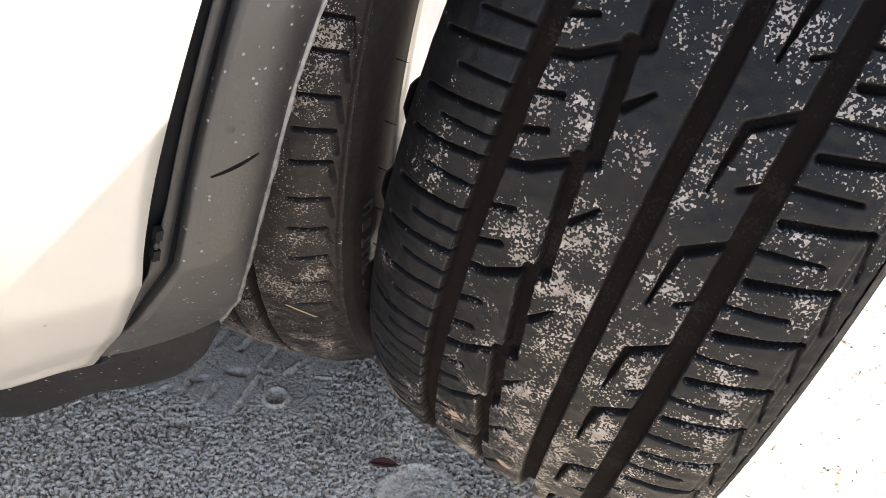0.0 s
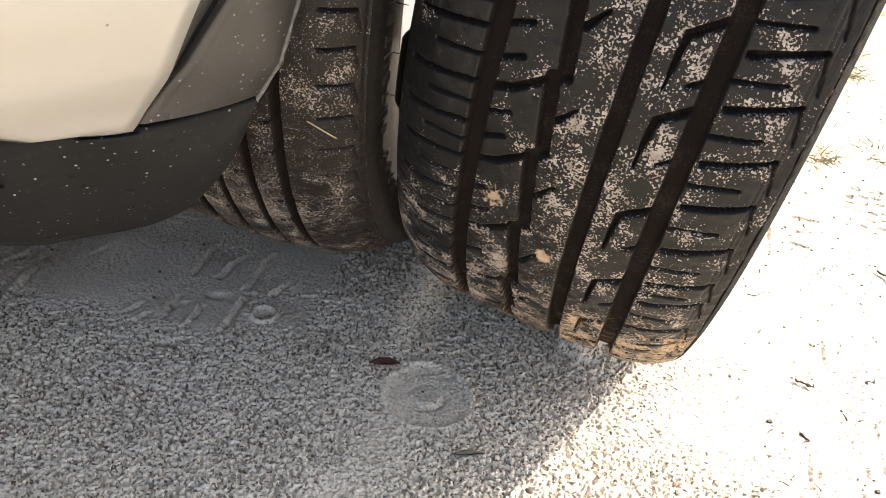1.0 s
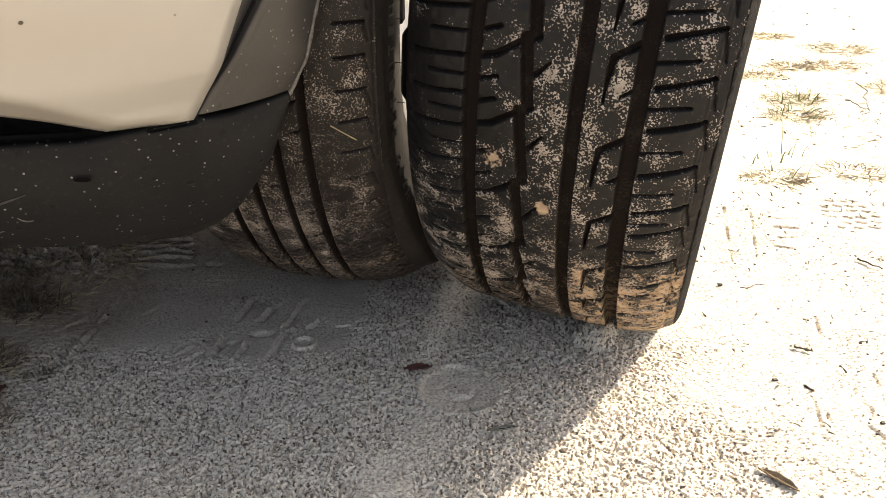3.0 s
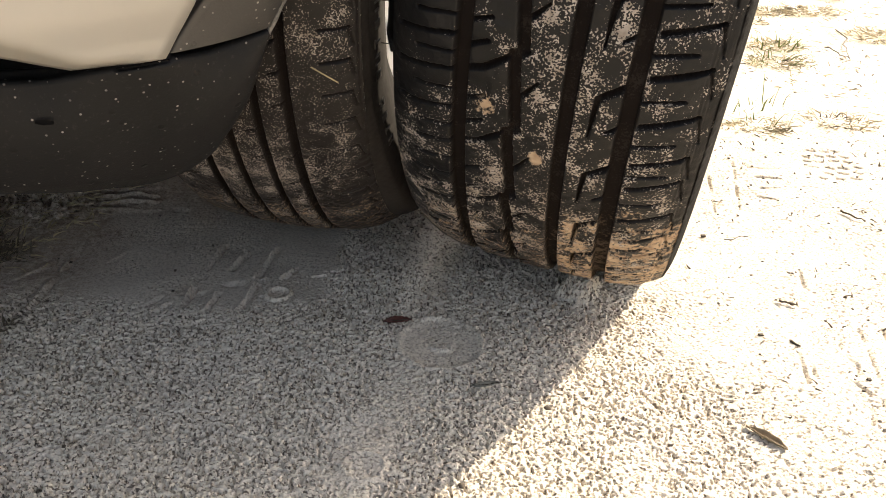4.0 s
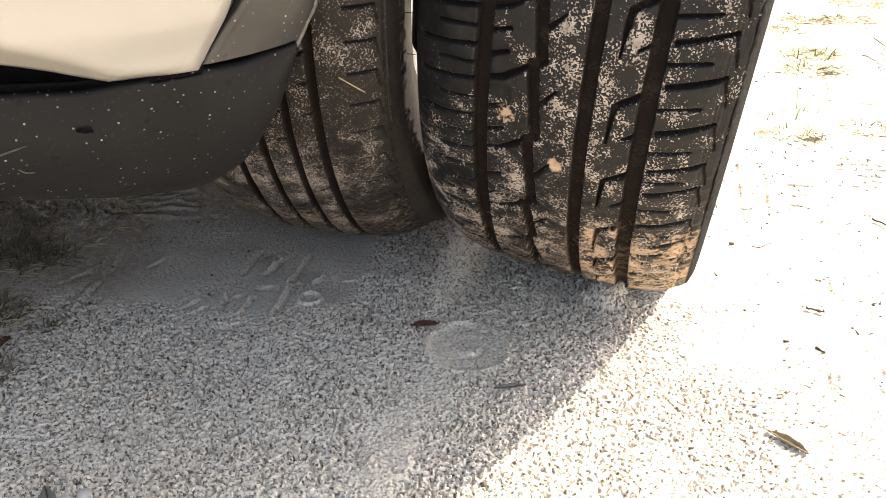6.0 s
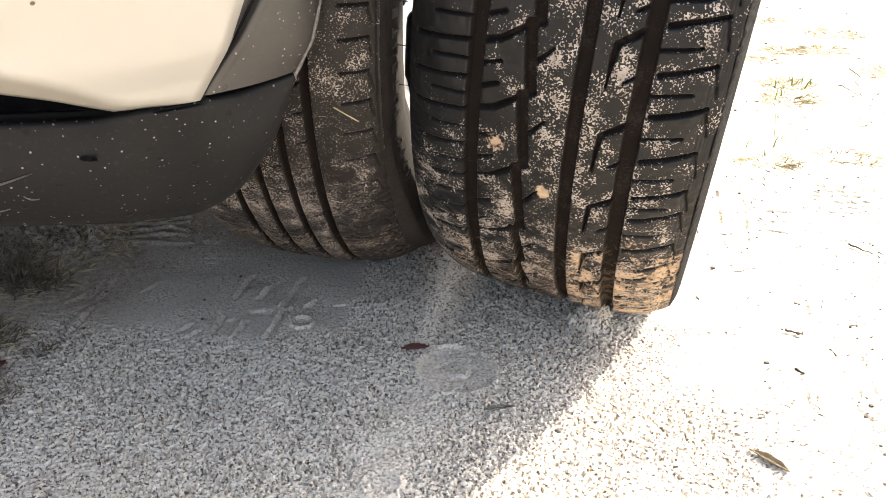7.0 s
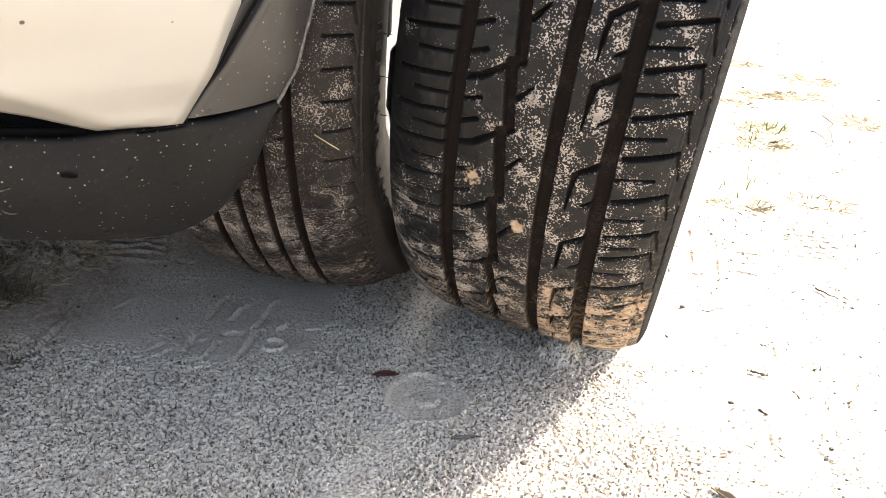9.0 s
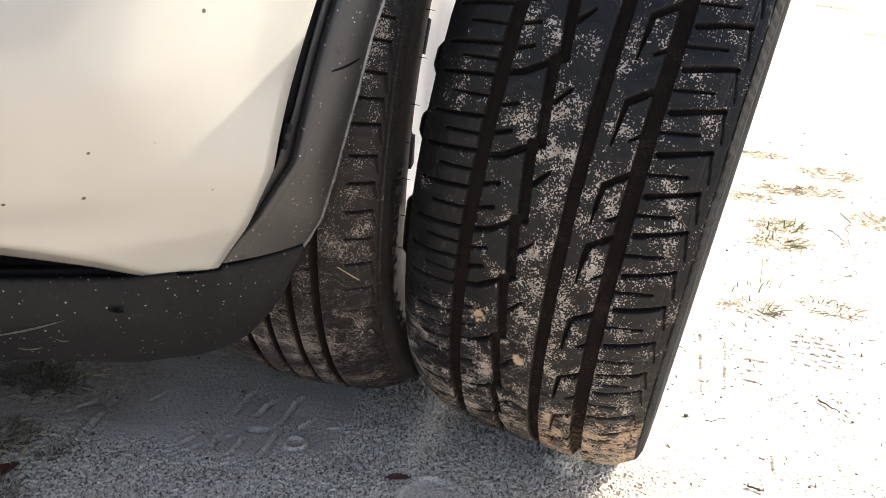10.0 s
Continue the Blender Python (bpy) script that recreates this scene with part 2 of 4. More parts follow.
def grid(name, V, mat, parent=None, label="", attrs=None, wrap=False, flip=False):
    """A sheet from an array of points [rows, columns, 3]; wrap joins the last row to the first."""
    nr, nc = V.shape[:2]
    i = np.arange(nr if wrap else nr - 1)
    j = np.arange(nc - 1)
    I, J = np.meshgrid(i, j, indexing="ij")
    I2 = (I + 1) % nr
    q = np.stack([I * nc + J, I * nc + J + 1, I2 * nc + J + 1, I2 * nc + J], -1).reshape(-1, 4)
    if flip:
        q = q[:, ::-1]
    me = bpy.data.meshes.new(name)
    me.vertices.add(nr * nc)
    me.vertices.foreach_set("co", np.ascontiguousarray(V, dtype=np.float32).ravel())
    me.loops.add(q.size)
    me.loops.foreach_set("vertex_index", np.ascontiguousarray(q, dtype=np.int32).ravel())
    me.polygons.add(len(q))
    me.polygons.foreach_set("loop_start", np.arange(0, q.size, 4, dtype=np.int32))
    me.update(calc_edges=True)
    for key, val in (attrs or {}).items():
        a = me.attributes.new(key, "FLOAT", "POINT")
        a.data.foreach_set("value", np.ascontiguousarray(val, dtype=np.float32).ravel())
    me.materials.append(mat)
    me.shade_smooth()
    ob = new(name, me)
    ob.parent = parent
    return tagged(ob, label) if label else ob




def value_noise(x, y, size, seed):
    """Smooth noise in -1..1 with features about size metres wide."""
    r = np.random.default_rng(seed).uniform(-1, 1, (256, 256))
    u, v = x / size, y / size
    iu, iv = np.floor(u).astype(int), np.floor(v).astype(int)
    fu, fv = u - iu, v - iv
    fu, fv = fu * fu * (3 - 2 * fu), fv * fv * (3 - 2 * fv)
    a, b = r[iu % 256, iv % 256], r[(iu + 1) % 256, iv % 256]
    c, d = r[iu % 256, (iv + 1) % 256], r[(iu + 1) % 256, (iv + 1) % 256]
    return (a * (1 - fu) + b * fu) * (1 - fv) + (c * (1 - fu) + d * fu) * fv


def smooth(a, b, x):
    t = np.clip((x - a) / (b - a), 0, 1)
    return t * t * (3 - 2 * t)


def near_segment(x, y, x0, y0, x1, y1):
    """Distance to a segment and the place along it, 0 to 1."""
    dx, dy = x1 - x0, y1 - y0
    t = np.clip(((x - x0) * dx + (y - y0) * dy) / (dx * dx + dy * dy), 0, 1)
    return np.hypot(x - x0 - t * dx, y - y0 - t * dy), t


# ---- ground ----
def spaced(lo, lo2, hi2, hi, step, step2, far, growth=1.17):
    """Places along one axis: finest in the middle, then coarser, then in growing steps to the horizon."""
    mid = list(np.arange(lo, lo2, step2)) + list(np.arange(lo2, hi2, step)) + list(np.arange(hi2, hi, step2))
    out, d, v = [], step2, hi
    while v < far:
        out.append(v)
        d *= growth
        v += d
    left, d, v = [], step2, lo
    while v > -far:
        d *= growth
        v -= d
        left.append(v)
    return np.array(left[::-1] + mid + out)


def build_ground():
    xs, ys = spaced(-0.38, -0.27, 0.26, 0.55, 0.00065, 0.0014, 300), spaced(0.02, 0.05, 0.41, 0.71, 0.00065, 0.0014, 300)
    X, Y = np.meshgrid(xs, ys, indexing="ij")
    fine = smooth(0.15, 0.0, np.maximum(np.maximum(-0.38 - X, X - 0.48), np.maximum(0.02 - Y, Y - 0.60)))
    wide = smooth(3.0, 0.3, np.hypot(X, Y - 0.4))
    sunny = smooth(0.02, 0.06, X - 0.62 * (Y - 0.12))
    # places where the crust is pressed or blown smooth
    worn = 1.0 * smooth(0.335, 0.365, Y + 0.012 * value_noise(X, Y, 0.03, 17) - 0.25 * np.clip(-0.16 - X, 0, 0.1)) * smooth(-0.028, -0.042, X - 0.11 * (Y - 0.42) + 0.006 * value_noise(X, Y, 0.02, 18))
    ring = np.hypot(X - 0.056, Y - 0.3075)
    worn = np.maximum(worn, 0.85 * smooth(0.038, 0.032, ring))
    worn = np.maximum(worn, 0.52 * smooth(0.02, 0.0, near_segment(X, Y, 0.028, 0.262, -0.006, 0.160)[0] - 0.010))
    worn = np.maximum(worn, 0.22 * smooth(0.010, 0.0, near_segment(X, Y, 0.056, 0.478, 0.034, 0.385)[0] - 0.003))
    worn = np.maximum(worn, 0.4 * smooth(0.014, 0.0, near_segment(X, Y, 0.172, 0.125, 0.184, 0.180)[0] - 0.009))
    worn = np.maximum(worn, 0.85 * smooth(0.20, 0.30, X + 0.30 * (Y - 0.3) + 0.05 * value_noise(X, Y, 0.06, 16)) * smooth(0.19, 0.27, Y + 0.03 * value_noise(X, Y, 0.05, 19)))
    worn = np.maximum(worn, 0.35 * smooth(0.22, 0.32, X))
    rough_left = smooth(-0.235, -0.30, X + 0.15 * (Y - 0.42)) * smooth(0.46, 0.53, Y)
    worn = worn * (1 - rough_left) * (0.85 + 0.3 * value_noise(X, Y, 0.03, 9))
    # the crust left by rain: a flat skin broken by close-set little pits
    wx, wy = X + 0.0010 * value_noise(X, Y, 0.006, 5), Y + 0.0010 * value_noise(X, Y, 0.006, 6)
    n = 0.72 * value_noise(wx, wy, 0.0019, 8) + 0.46 * value_noise(wx * 0.8 + wy * 0.6, wy * 0.8 - wx * 0.6, 0.0014, 28)
    limit = 0.06 + 0.16 * sunny + 0.62 * np.clip(worn, 0, 1) + 0.10 * value_noise(X, Y, 0.05, 12)
    pits = smooth(0.0, 0.40, n - limit) * (1 - 0.7 * np.clip(worn, 0, 1))
    lumps = np.clip(-n, -0.2, 1) * (1 - 0.75 * np.clip(worn, 0, 1))
    Z = (-0.0030 * pits + 0.0012 * lumps) * fine
    Z += 0.0012 * value_noise(X, Y, 0.030, 3) * wide + 0.004 * value_noise(X, Y, 0.21, 4) * wide
    # round imprint with a raised middle, and a smaller one below it
    Z += (0.0014 * np.exp(-((ring - 0.0335) / 0.0026) ** 2) + 0.0015 * smooth(0.0105, 0.0075, ring) - 0.0014 * np.exp(-((ring - 0.0125) / 0.0022) ** 2)) * (0.8 + 1.0 * value_noise(X, Y, 0.009, 21)) - 0.0008 * smooth(0.033, 0.025, ring)
    d = np.hypot(X - 0.001, Y - 0.172)
    Z += 0.0012 * np.exp(-((d - 0.0135) / 0.0018) ** 2) - 0.0012 * np.exp(-(d / 0.004) ** 2)
    # shoe print: slanted ridges, dents and a round stud; a long scrape beside it
    for k, (x0, y0, x1, y1, high) in enumerate(((-0.146, 0.419, -0.138, 0.461, 1.0), (-0.125, 0.417, -0.113, 0.447, 1.0), (-0.101, 0.402, -0.088, 0.453, 1.0), (-0.155, 0.365, -0.152, 0.391, 1.0), (-0.135, 0.354, -0.130, 0.378, 1.0), (-0.108, 0.353, -0.099, 0.391, 1.0),
                                                (-0.078, 0.400, -0.070, 0.414, 0.8), (-0.056, 0.402, -0.040, 0.404, 0.5), (-0.189, 0.360, -0.177, 0.375, 0.5), (-0.178, 0.352, -0.168, 0.366, 0.5), (-0.205, 0.454, -0.185, 0.443, 0.3), (-0.188, 0.497, -0.157, 0.497, 0.35), (-0.235, 0.425, -0.222, 0.446, 0.3), (-0.30, 0.395, -0.277, 0.43, 0.25))):
        dd, t = near_segment(X, Y, x0, y0, x1, y1)
        Z += high * 0.0031 * np.exp(-(dd / 0.0011) ** 2) * (0.8 + 0.6 * value_noise(X, Y, 0.007, 60 + k))
        dd, t = near_segment(X, Y, x0 + 0.0042, y0 - 0.001, x1 + 0.0042, y1 - 0.001)
        Z += high * -0.0034 * np.exp(-(dd / 0.0021) ** 2) * (0.7 + 0.5 * value_noise(X, Y, 0.008, 90 + k))
    dd, t = near_segment(X, Y, -0.277, 0.348, -0.262, 0.465)
    Z += (0.0020 * np.exp(-(dd / 0.0016) ** 2) - 0.0018 * np.exp(-((dd - 0.005) / 0.002) ** 2)) * (0.5 + 0.8 * value_noise(X, Y, 0.012, 80))
    for k, (bx, by, r) in enumerate(((-0.116, 0.392, 1.0), (-0.147, 0.379, 0.8), (-0.141, 0.334, 1.0), (-0.189, 0.529, 1.0), (-0.092, 0.396, 0.5))):
        Z += -0.006 * np.exp(-((np.hypot((X - bx) / 2.2, Y - by) * (1 + 0.3 * value_noise(X, Y, 0.006, 85 + k)) / (0.0030 * r)) ** 2))
    d = np.hypot(X + 0.077, Y - 0.374)
    Z += 0.0030 * np.exp(-((d - 0.0090) / 0.0016) ** 2) - 0.0022 * np.exp(-(d / 0.006) ** 2)
    # ridges pressed by a tyre, under the edge of the skirt
    for k, (x0, y0, x1, y1) in enumerate(((-0.276, 0.584, -0.224, 0.588), (-0.274, 0.571, -0.221, 0.575), (-0.271, 0.557, -0.218, 0.561), (-0.268, 0.543, -0.215, 0.547), (-0.264, 0.528, -0.211, 0.532))):
        dd, t = near_segment(X, Y + 0.004 * value_noise(X, Y, 0.02, 95 + k), x0, y0, x1, y1)
        Z += 0.0034 * np.exp(-(dd / 0.0026) ** 2) * (0.75 + 0.4 * value_noise(X, Y, 0.012, 97 + k))
    # old tyre prints: short cross bars and zigzag edges, in rows
    for k, (x0, y0, x1, y1) in enumerate(((0.378, 0.325, 0.372, 0.300), (0.372, 0.300, 0.378, 0.285), (0.378, 0.285, 0.366, 0.262), (0.366, 0.262, 0.372, 0.248), (0.372, 0.248, 0.358, 0.215),
                                          (0.336, 0.300, 0.330, 0.262), (0.343, 0.300, 0.337, 0.258), (0.400, 0.335, 0.386, 0.262), (0.420, 0.335, 0.406, 0.270), (0.462, 0.425, 0.436, 0.350), (0.386, 0.43, 0.380, 0.40),
                                          (0.371, 0.682, 0.340, 0.539), (0.400, 0.676, 0.368, 0.548), (0.412, 0.653, 0.445, 0.648), (0.412, 0.626, 0.437, 0.622), (0.408, 0.600, 0.430, 0.600), (0.398, 0.579, 0.416, 0.570))):
        dd, t = near_segment(X, Y, x0, y0, x1, y1)
        Z += -(0.0042 if y0 > 0.5 else 0.0025) * np.exp(-(dd / 0.0014) ** 2) * (0.55 + 1.0 * value_noise(X, Y, 0.012, 20 + k))
    # the sole print in the sun: a round field of short bars
    prints = random.Random(12)
    for i in range(7):
        for j in range(6):
            cx, cy = 0.464 + 0.016 * j + 0.006 * (i % 2), 0.612 + 0.015 * i
            cx, cy, dx, dy = cx + prints.uniform(-0.003, 0.003), cy + prints.uniform(-0.002, 0.002), prints.uniform(0.004, 0.009), prints.uniform(-0.004, 0.0)
            if math.hypot((cx - 0.506) / 0.036, (cy - 0.660) / 0.05) < prints.uniform(0.85, 1.1):
                dd, t = near_segment(X, Y, cx, cy, cx + dx, cy + dy)
                Z += -prints.uniform(0.0022, 0.0046) * np.exp(-(dd / 0.0018) ** 2)
    # insect holes: burrows that run back at a slant
    bore = np.zeros_like(X)
    for hx, hy, r in ((-0.147, 0.124, 0.0048), (-0.119, 0.103, 0.004), (-0.110, 0.100, 0.0048), (-0.200, 0.152, 0.003)):
        d = np.hypot(X - hx, Y - hy)
        d = d * (1 + 0.25 * value_noise(X, Y, 0.006, 19))
        tunnel = smooth(r * 1.15, r * 0.8, d)
        Z += -0.045 * tunnel + 0.0026 * np.exp(-((d - r * 1.9) / 0.003) ** 2)
        bore += 0.036 * tunnel
    # loose sand pushed up before the tyres
    heap = np.hypot(X - 0.178, (Y - 0.384) / 1.1) * (1 + 0.35 * value_noise(X, Y, 0.010, 11))
    Z += 0.016 * smooth(0.022, 0.004, heap) + 0.0022 * smooth(0.030, 0.010, heap) * value_noise(X, Y, 0.004, 13)
    dd, t = near_segment(X, Y, 0.158, 0.402, 0.166, 0.376)
    Z += -0.005 * np.exp(-(dd / 0.0016) ** 2)
    dd, t = near_segment(X, Y, 0.056, 0.478, 0.030, 0.372)
    Z += 0.0020 * np.exp(-(dd / 0.008) ** 2)
    Z += 0.0055 * rough_left * np.clip(0.35 * value_noise(X, Y, 0.014, 14) + 0.6 * value_noise(X, Y, 0.0055, 15) + 0.6 * value_noise(X, Y, 0.0032, 29), -0.5, 0.8) * fine
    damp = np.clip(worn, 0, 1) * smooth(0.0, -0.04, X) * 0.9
    # first term: soil round the dead grass; second: shade under the car, as colour
    soil_shade = np.clip(1.1 * smooth(-0.20, -0.27, X + 0.15 * (Y - 0.42) + 0.02 * value_noise(X, Y, 0.03, 31)) * smooth(0.30, 0.44, Y) + 0.75 * smooth(0.47, 0.56, Y + 0.02 * value_noise(X, Y, 0.03, 32)) * smooth(0.0, -0.06, X), 0, 1)
    ob = grid("ground", np.stack([X, Y + bore, Z], -1), SAND, attrs={"damp": damp, "soil_shade": soil_shade, "worn": np.clip(worn, 0, 1) * (1 - 0.8 * sunny)})
    tagged(ob, "pale rain-pitted sandy ground, trodden smooth in places", "ground", kind="structure")
    return ob


build_ground()


# ---- tyres ----
def wheel_axes(centre, axis):
    a = Vector(axis).normalized()
    u = (Vector((0, 0, 1)) - a * a.z).normalized()
    f = u.cross(a)
    if f.y > 0:
        f = -f
    # local x: axle, local y: away from the camera side, local z: up
    m = Matrix((a, -f, u)).transposed().to_4x4()
    m.translation = centre
    return m


def steps(lo, hi, fine, coarse):
    return np.radians(np.concatenate([np.arange(lo, hi, fine), np.arange(hi, lo + 360, coarse)]))


def tyre_sheet(name, S, R, TH, mat, parent, label, attrs=None, flip=False):
    """S, R: arrays [angles, columns] of place along the axle and radius."""
    C, D = np.cos(TH)[:, None], np.sin(TH)[:, None]
    V = np.stack([S, -R * C, R * D], -1)
    return grid(name, V, mat, parent, label, attrs, wrap=True, flip=flip)


def carve(depth, S, A, s0, t0, s1, t1, width, deep, radius, taper=0.0):
    """Cuts one slot between two places of the tread, given in metres along the axle and degrees."""
    a0, a1 = radians(t0) * radius, radians(t1) * radius
    rows = np.where((A > min(a0, a1) - 0.008) & (A < max(a0, a1) + 0.008))[0]
    cols = np.where((S > min(s0, s1) - 0.008) & (S < max(s0, s1) + 0.008))[0]
    if not len(rows) or not len(cols):
        return
    r, c = slice(rows[0], rows[-1] + 1), slice(cols[0], cols[-1] + 1)
    SS, AA = np.meshgrid(S[c], A[r])
    d, t = near_segment(SS, AA, s0, a0, s1, a1)
    w = width / 2 * (1 - taper * t)
    depth[r, c] = np.maximum(depth[r, c], deep * smooth(w + 0.0006, w - 0.0004, d))


def crown(S, mid, half, bow, inner, outer):
    """How far the tread lies below its crown: an arch, and shoulders that round off on either side."""
    x = (S - mid) / half
    return bow * x * x + inner * np.clip((-x - 0.6) / 0.4, 0, 1) ** 2.5 + outer * np.clip((x - 0.6) / 0.4, 0, 1) ** 2.5


def sidewall(profile, TH, parent, out, ribs, mat, lugs=(), swell=0.0):
    """From the shoulder over the bulge to the bead: a few places (along the axle, radius), rounded. out: -1 or 1."""
    keys = np.array(profile)
    k = np.linspace(0, 1, 34)
    marks = np.linspace(0, 1, len(keys))
    s, r = np.interp(k, marks, keys[:, 0]), np.interp(k, marks, keys[:, 1])
    ker = np.hanning(7)[1:-1] / np.hanning(7).sum()
    s[2:-2], r[2:-2] = np.convolve(s, ker, "valid"), np.convolve(r, ker, "valid")
    s = s + out * 0.0007 * ((k > 0.20) & (k < 0.24)) + out * 0.0009 * ((k > 0.72) & (k < 0.77))
    TH = TH[::4]
    n = len(TH)
    S, R = np.tile(s, (n, 1)), np.tile(r, (n, 1))
    rib = ribs * (np.sin(TH * 220)[:, None] > 0) * ((k > 0.03) & (k < 0.20))[None]
    deg = np.degrees(np.where(TH < 1.6, TH, 9.0))
    rib = rib + swell * out_of_true(np.degrees(TH))[:, None] * smooth(0.0, 0.25, k)[None]
    for t0, t1, high in lugs:
        w = smooth(t0 - 0.7, t0 + 0.5, deg) * smooth(t1 + 0.7, t1 - 0.5, deg)
        rib = rib + high * w[:, None] * (smooth(0.3035, 0.2985, r) * smooth(0.277, 0.285, r))[None]
    return tyre_sheet("sidewall", S + out * rib, R, TH, mat, parent, "", flip=out > 0)


def rim(parent, s_in, s_out, radius, face, spokes):
    bm = bmesh.new()
    prof = [(s_in, radius), (s_in, radius - 0.012), (s_in + 0.02, radius - 0.03), (s_out - 0.02, radius - 0.03), (s_out, radius - 0.012), (s_out, radius)]
    rings = []
    for i in range(72):
        th = 2 * math.pi * i / 72
        rings.append([bm.verts.new((s, -r * math.cos(th), r * math.sin(th))) for s, r in prof])
    for a, b in zip(rings, rings[1:] + rings[:1]):
        for j in range(len(prof)):
            j2 = (j + 1) % len(prof)
            bm.faces.new((a[j], a[j2], b[j2], b[j]))
    barrel = part("rim", bm, ALLOY, parent)
    # pressed cover: a dished disc with slots
    prof = [(face + 0.004, 0.0), (face + 0.004, 0.05), (face - 0.004, 0.07), (face - 0.006, 0.12), (face + 0.008, 0.165), (face + 0.012, 0.20), (s_out - 0.004, radius - 0.014), (s_out - 0.001, radius - 0.009)]
    ring = np.radians(np.arange(0, 360, 3.0))
    P = np.array(prof)
    tyre_sheet("wheel_cover", np.tile(P[:, 0], (len(ring), 1)), np.tile(P[:, 1], (len(ring), 1)), ring, COVER, parent, "silver painted wheel cover", flip=True)
    for i in range(spokes):
        bm = bmesh.new()
        bmesh.ops.create_cube(bm, size=1.0, matrix=Matrix.Rotation(2 * math.pi * (i + 0.4) / spokes, 4, "X") @ Matrix.Translation((face + 0.011, 0, 0.186)) @ Matrix.Diagonal((0.006, 0.034, 0.016, 1)))
        bmesh.ops.bevel(bm, geom=bm.edges[:], offset=0.003, segments=2, affect="EDGES")
        part("slot", bm, BLACK, barrel)


def uneven(known, step, lo, hi):
    """A run of angles: those known, and even steps beyond them."""
    run = sorted(known)
    while run[0] > lo:
        run.insert(0, run[0] - step)
    while run[-1] < hi:
        run.append(run[-1] + step)
    return run


def loose_wheel():
    m = wheel_axes((0.10, 0.5345, 0.3273), (1, -0.3552, -0.0957))
    wheel = new("loose_tyre")
    wheel.matrix_world = m
    tagged(wheel, "worn bare black tyre with sand-caked tread, standing beside the car", "tyre")
    R0, mid, half = 0.3164, 0.1169, 0.0951
    arch = (0.0059, 0.0118, 0.0100)
    TH = steps(-66.0, 44.0, 0.13, 1.5)
    deg = np.degrees(TH)
    S = np.linspace(mid - half, mid + half, 246)
    A = np.where(deg < 90, TH, 99) * R0
    depth = np.zeros((len(TH), len(S)))
    for g, w in ((0.0685, 0.0088), (0.1320, 0.0082), (0.1662, 0.0092)):
        depth = np.maximum(depth, 0.0075 * smooth(w / 2 + 0.0007, w / 2 - 0.0007, np.abs(S - g))[None])
    lo, hi = -64, 42
    zig = uneven((25.9, 17.4, 7.7, -1.6, -9.6, -19.3, -30.3, -39.5), 9.1, lo, hi)
    for t, up in zip(zig, zig[1:]):
        p = up - t
        carve(depth, S, A, 0.1037, t + 0.2, 0.0989, up - 0.3, 0.0066, 0.0072, R0)
        carve(depth, S, A, 0.0983, up - 0.5, 0.1051, up + 0.1, 0.0052, 0.0065, R0)
        carve(depth, S, A, 0.0719, up - 3.0, 0.0823, up - 2.5, 0.0034, 0.006, R0)
        carve(depth, S, A, 0.0823, up - 2.5, 0.0983, up - 0.5, 0.0034, 0.006, R0)
        carve(depth, S, A, 0.0724, t + 0.30 * p, 0.0838, t + 0.38 * p, 0.0022, 0.005, R0)
        carve(depth, S, A, 0.0724, t - 0.3, 0.0833, t + 0.5, 0.0022, 0.005, R0)
        carve(depth, S, A, 0.1061, t + 0.50 * p, 0.1144, t + 0.70 * p, 0.0030, 0.0055, R0, 0.7)
    hexes = uneven((24.0, 14.5, 5.1, -2.4, -12.9, -23.4, -33.2, -41.9), 9.1, lo, hi)
    for t in hexes:
        carve(depth, S, A, 0.1628, t + 2.0, 0.1481, t, 0.0036, 0.006, R0)
        carve(depth, S, A, 0.1481, t, 0.1460, t - 4.8, 0.0034, 0.0055, R0, 0.8)
        carve(depth, S, A, 0.1628, t - 3.0, 0.1555, t - 3.9, 0.0026, 0.005, R0, 0.5)
    left = uneven((26.2, 22.0, 17.4, 13.8, 9.0, 4.9, 0.4, -4.8, -9.1, -13.2, -18.1, -23.2, -29.1, -34.4), 4.6, lo, hi)
    for t, up in zip(left, left[1:]):
        carve(depth, S, A, 0.0664, t, 0.0290, t - 1.0, 0.0020, 0.0050, R0)
        carve(depth, S, A, 0.0654, (t + up) / 2 - 0.1, 0.0405, (t + up) / 2 - 0.5, 0.0014, 0.004, R0)
    right = uneven((19.3, 14.6, 9.9, 5.1, 0.4, -4.8, -9.6, -15.2, -20.6, -24.3, -30.3), 4.8, lo, hi)
    for t, up in zip(right, right[1:]):
        carve(depth, S, A, 0.1743, t, 0.2030, t + 1.6, 0.0032, 0.0055, R0, 0.25)
        carve(depth, S, A, 0.2030, t + 1.6, 0.2065, t - 1.8, 0.0018, 0.0022, R0, 0.5)
        carve(depth, S, A, 0.1697, (t + up) / 2, 0.1939, (t + up) / 2 + 0.8, 0.0015, 0.004, R0)
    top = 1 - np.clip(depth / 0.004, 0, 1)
    SS = np.tile(S, (len(TH), 1))
    AA = np.tile((np.where(deg < 90, TH, 0) * R0)[:, None], (1, len(S)))
    DG = np.tile(deg[:, None], (1, len(S)))
    wob = value_noise(SS, AA, 0.02, 31)
    # dried mud: a patch low on the outer half, and a small blot on the middle rib
    mud = 0.58 * smooth(-20, -38, DG + 8 * wob) * smooth(0.116, 0.146, SS + 0.010 * wob) * (0.85 + 0.3 * value_noise(SS, AA, 0.008, 37))
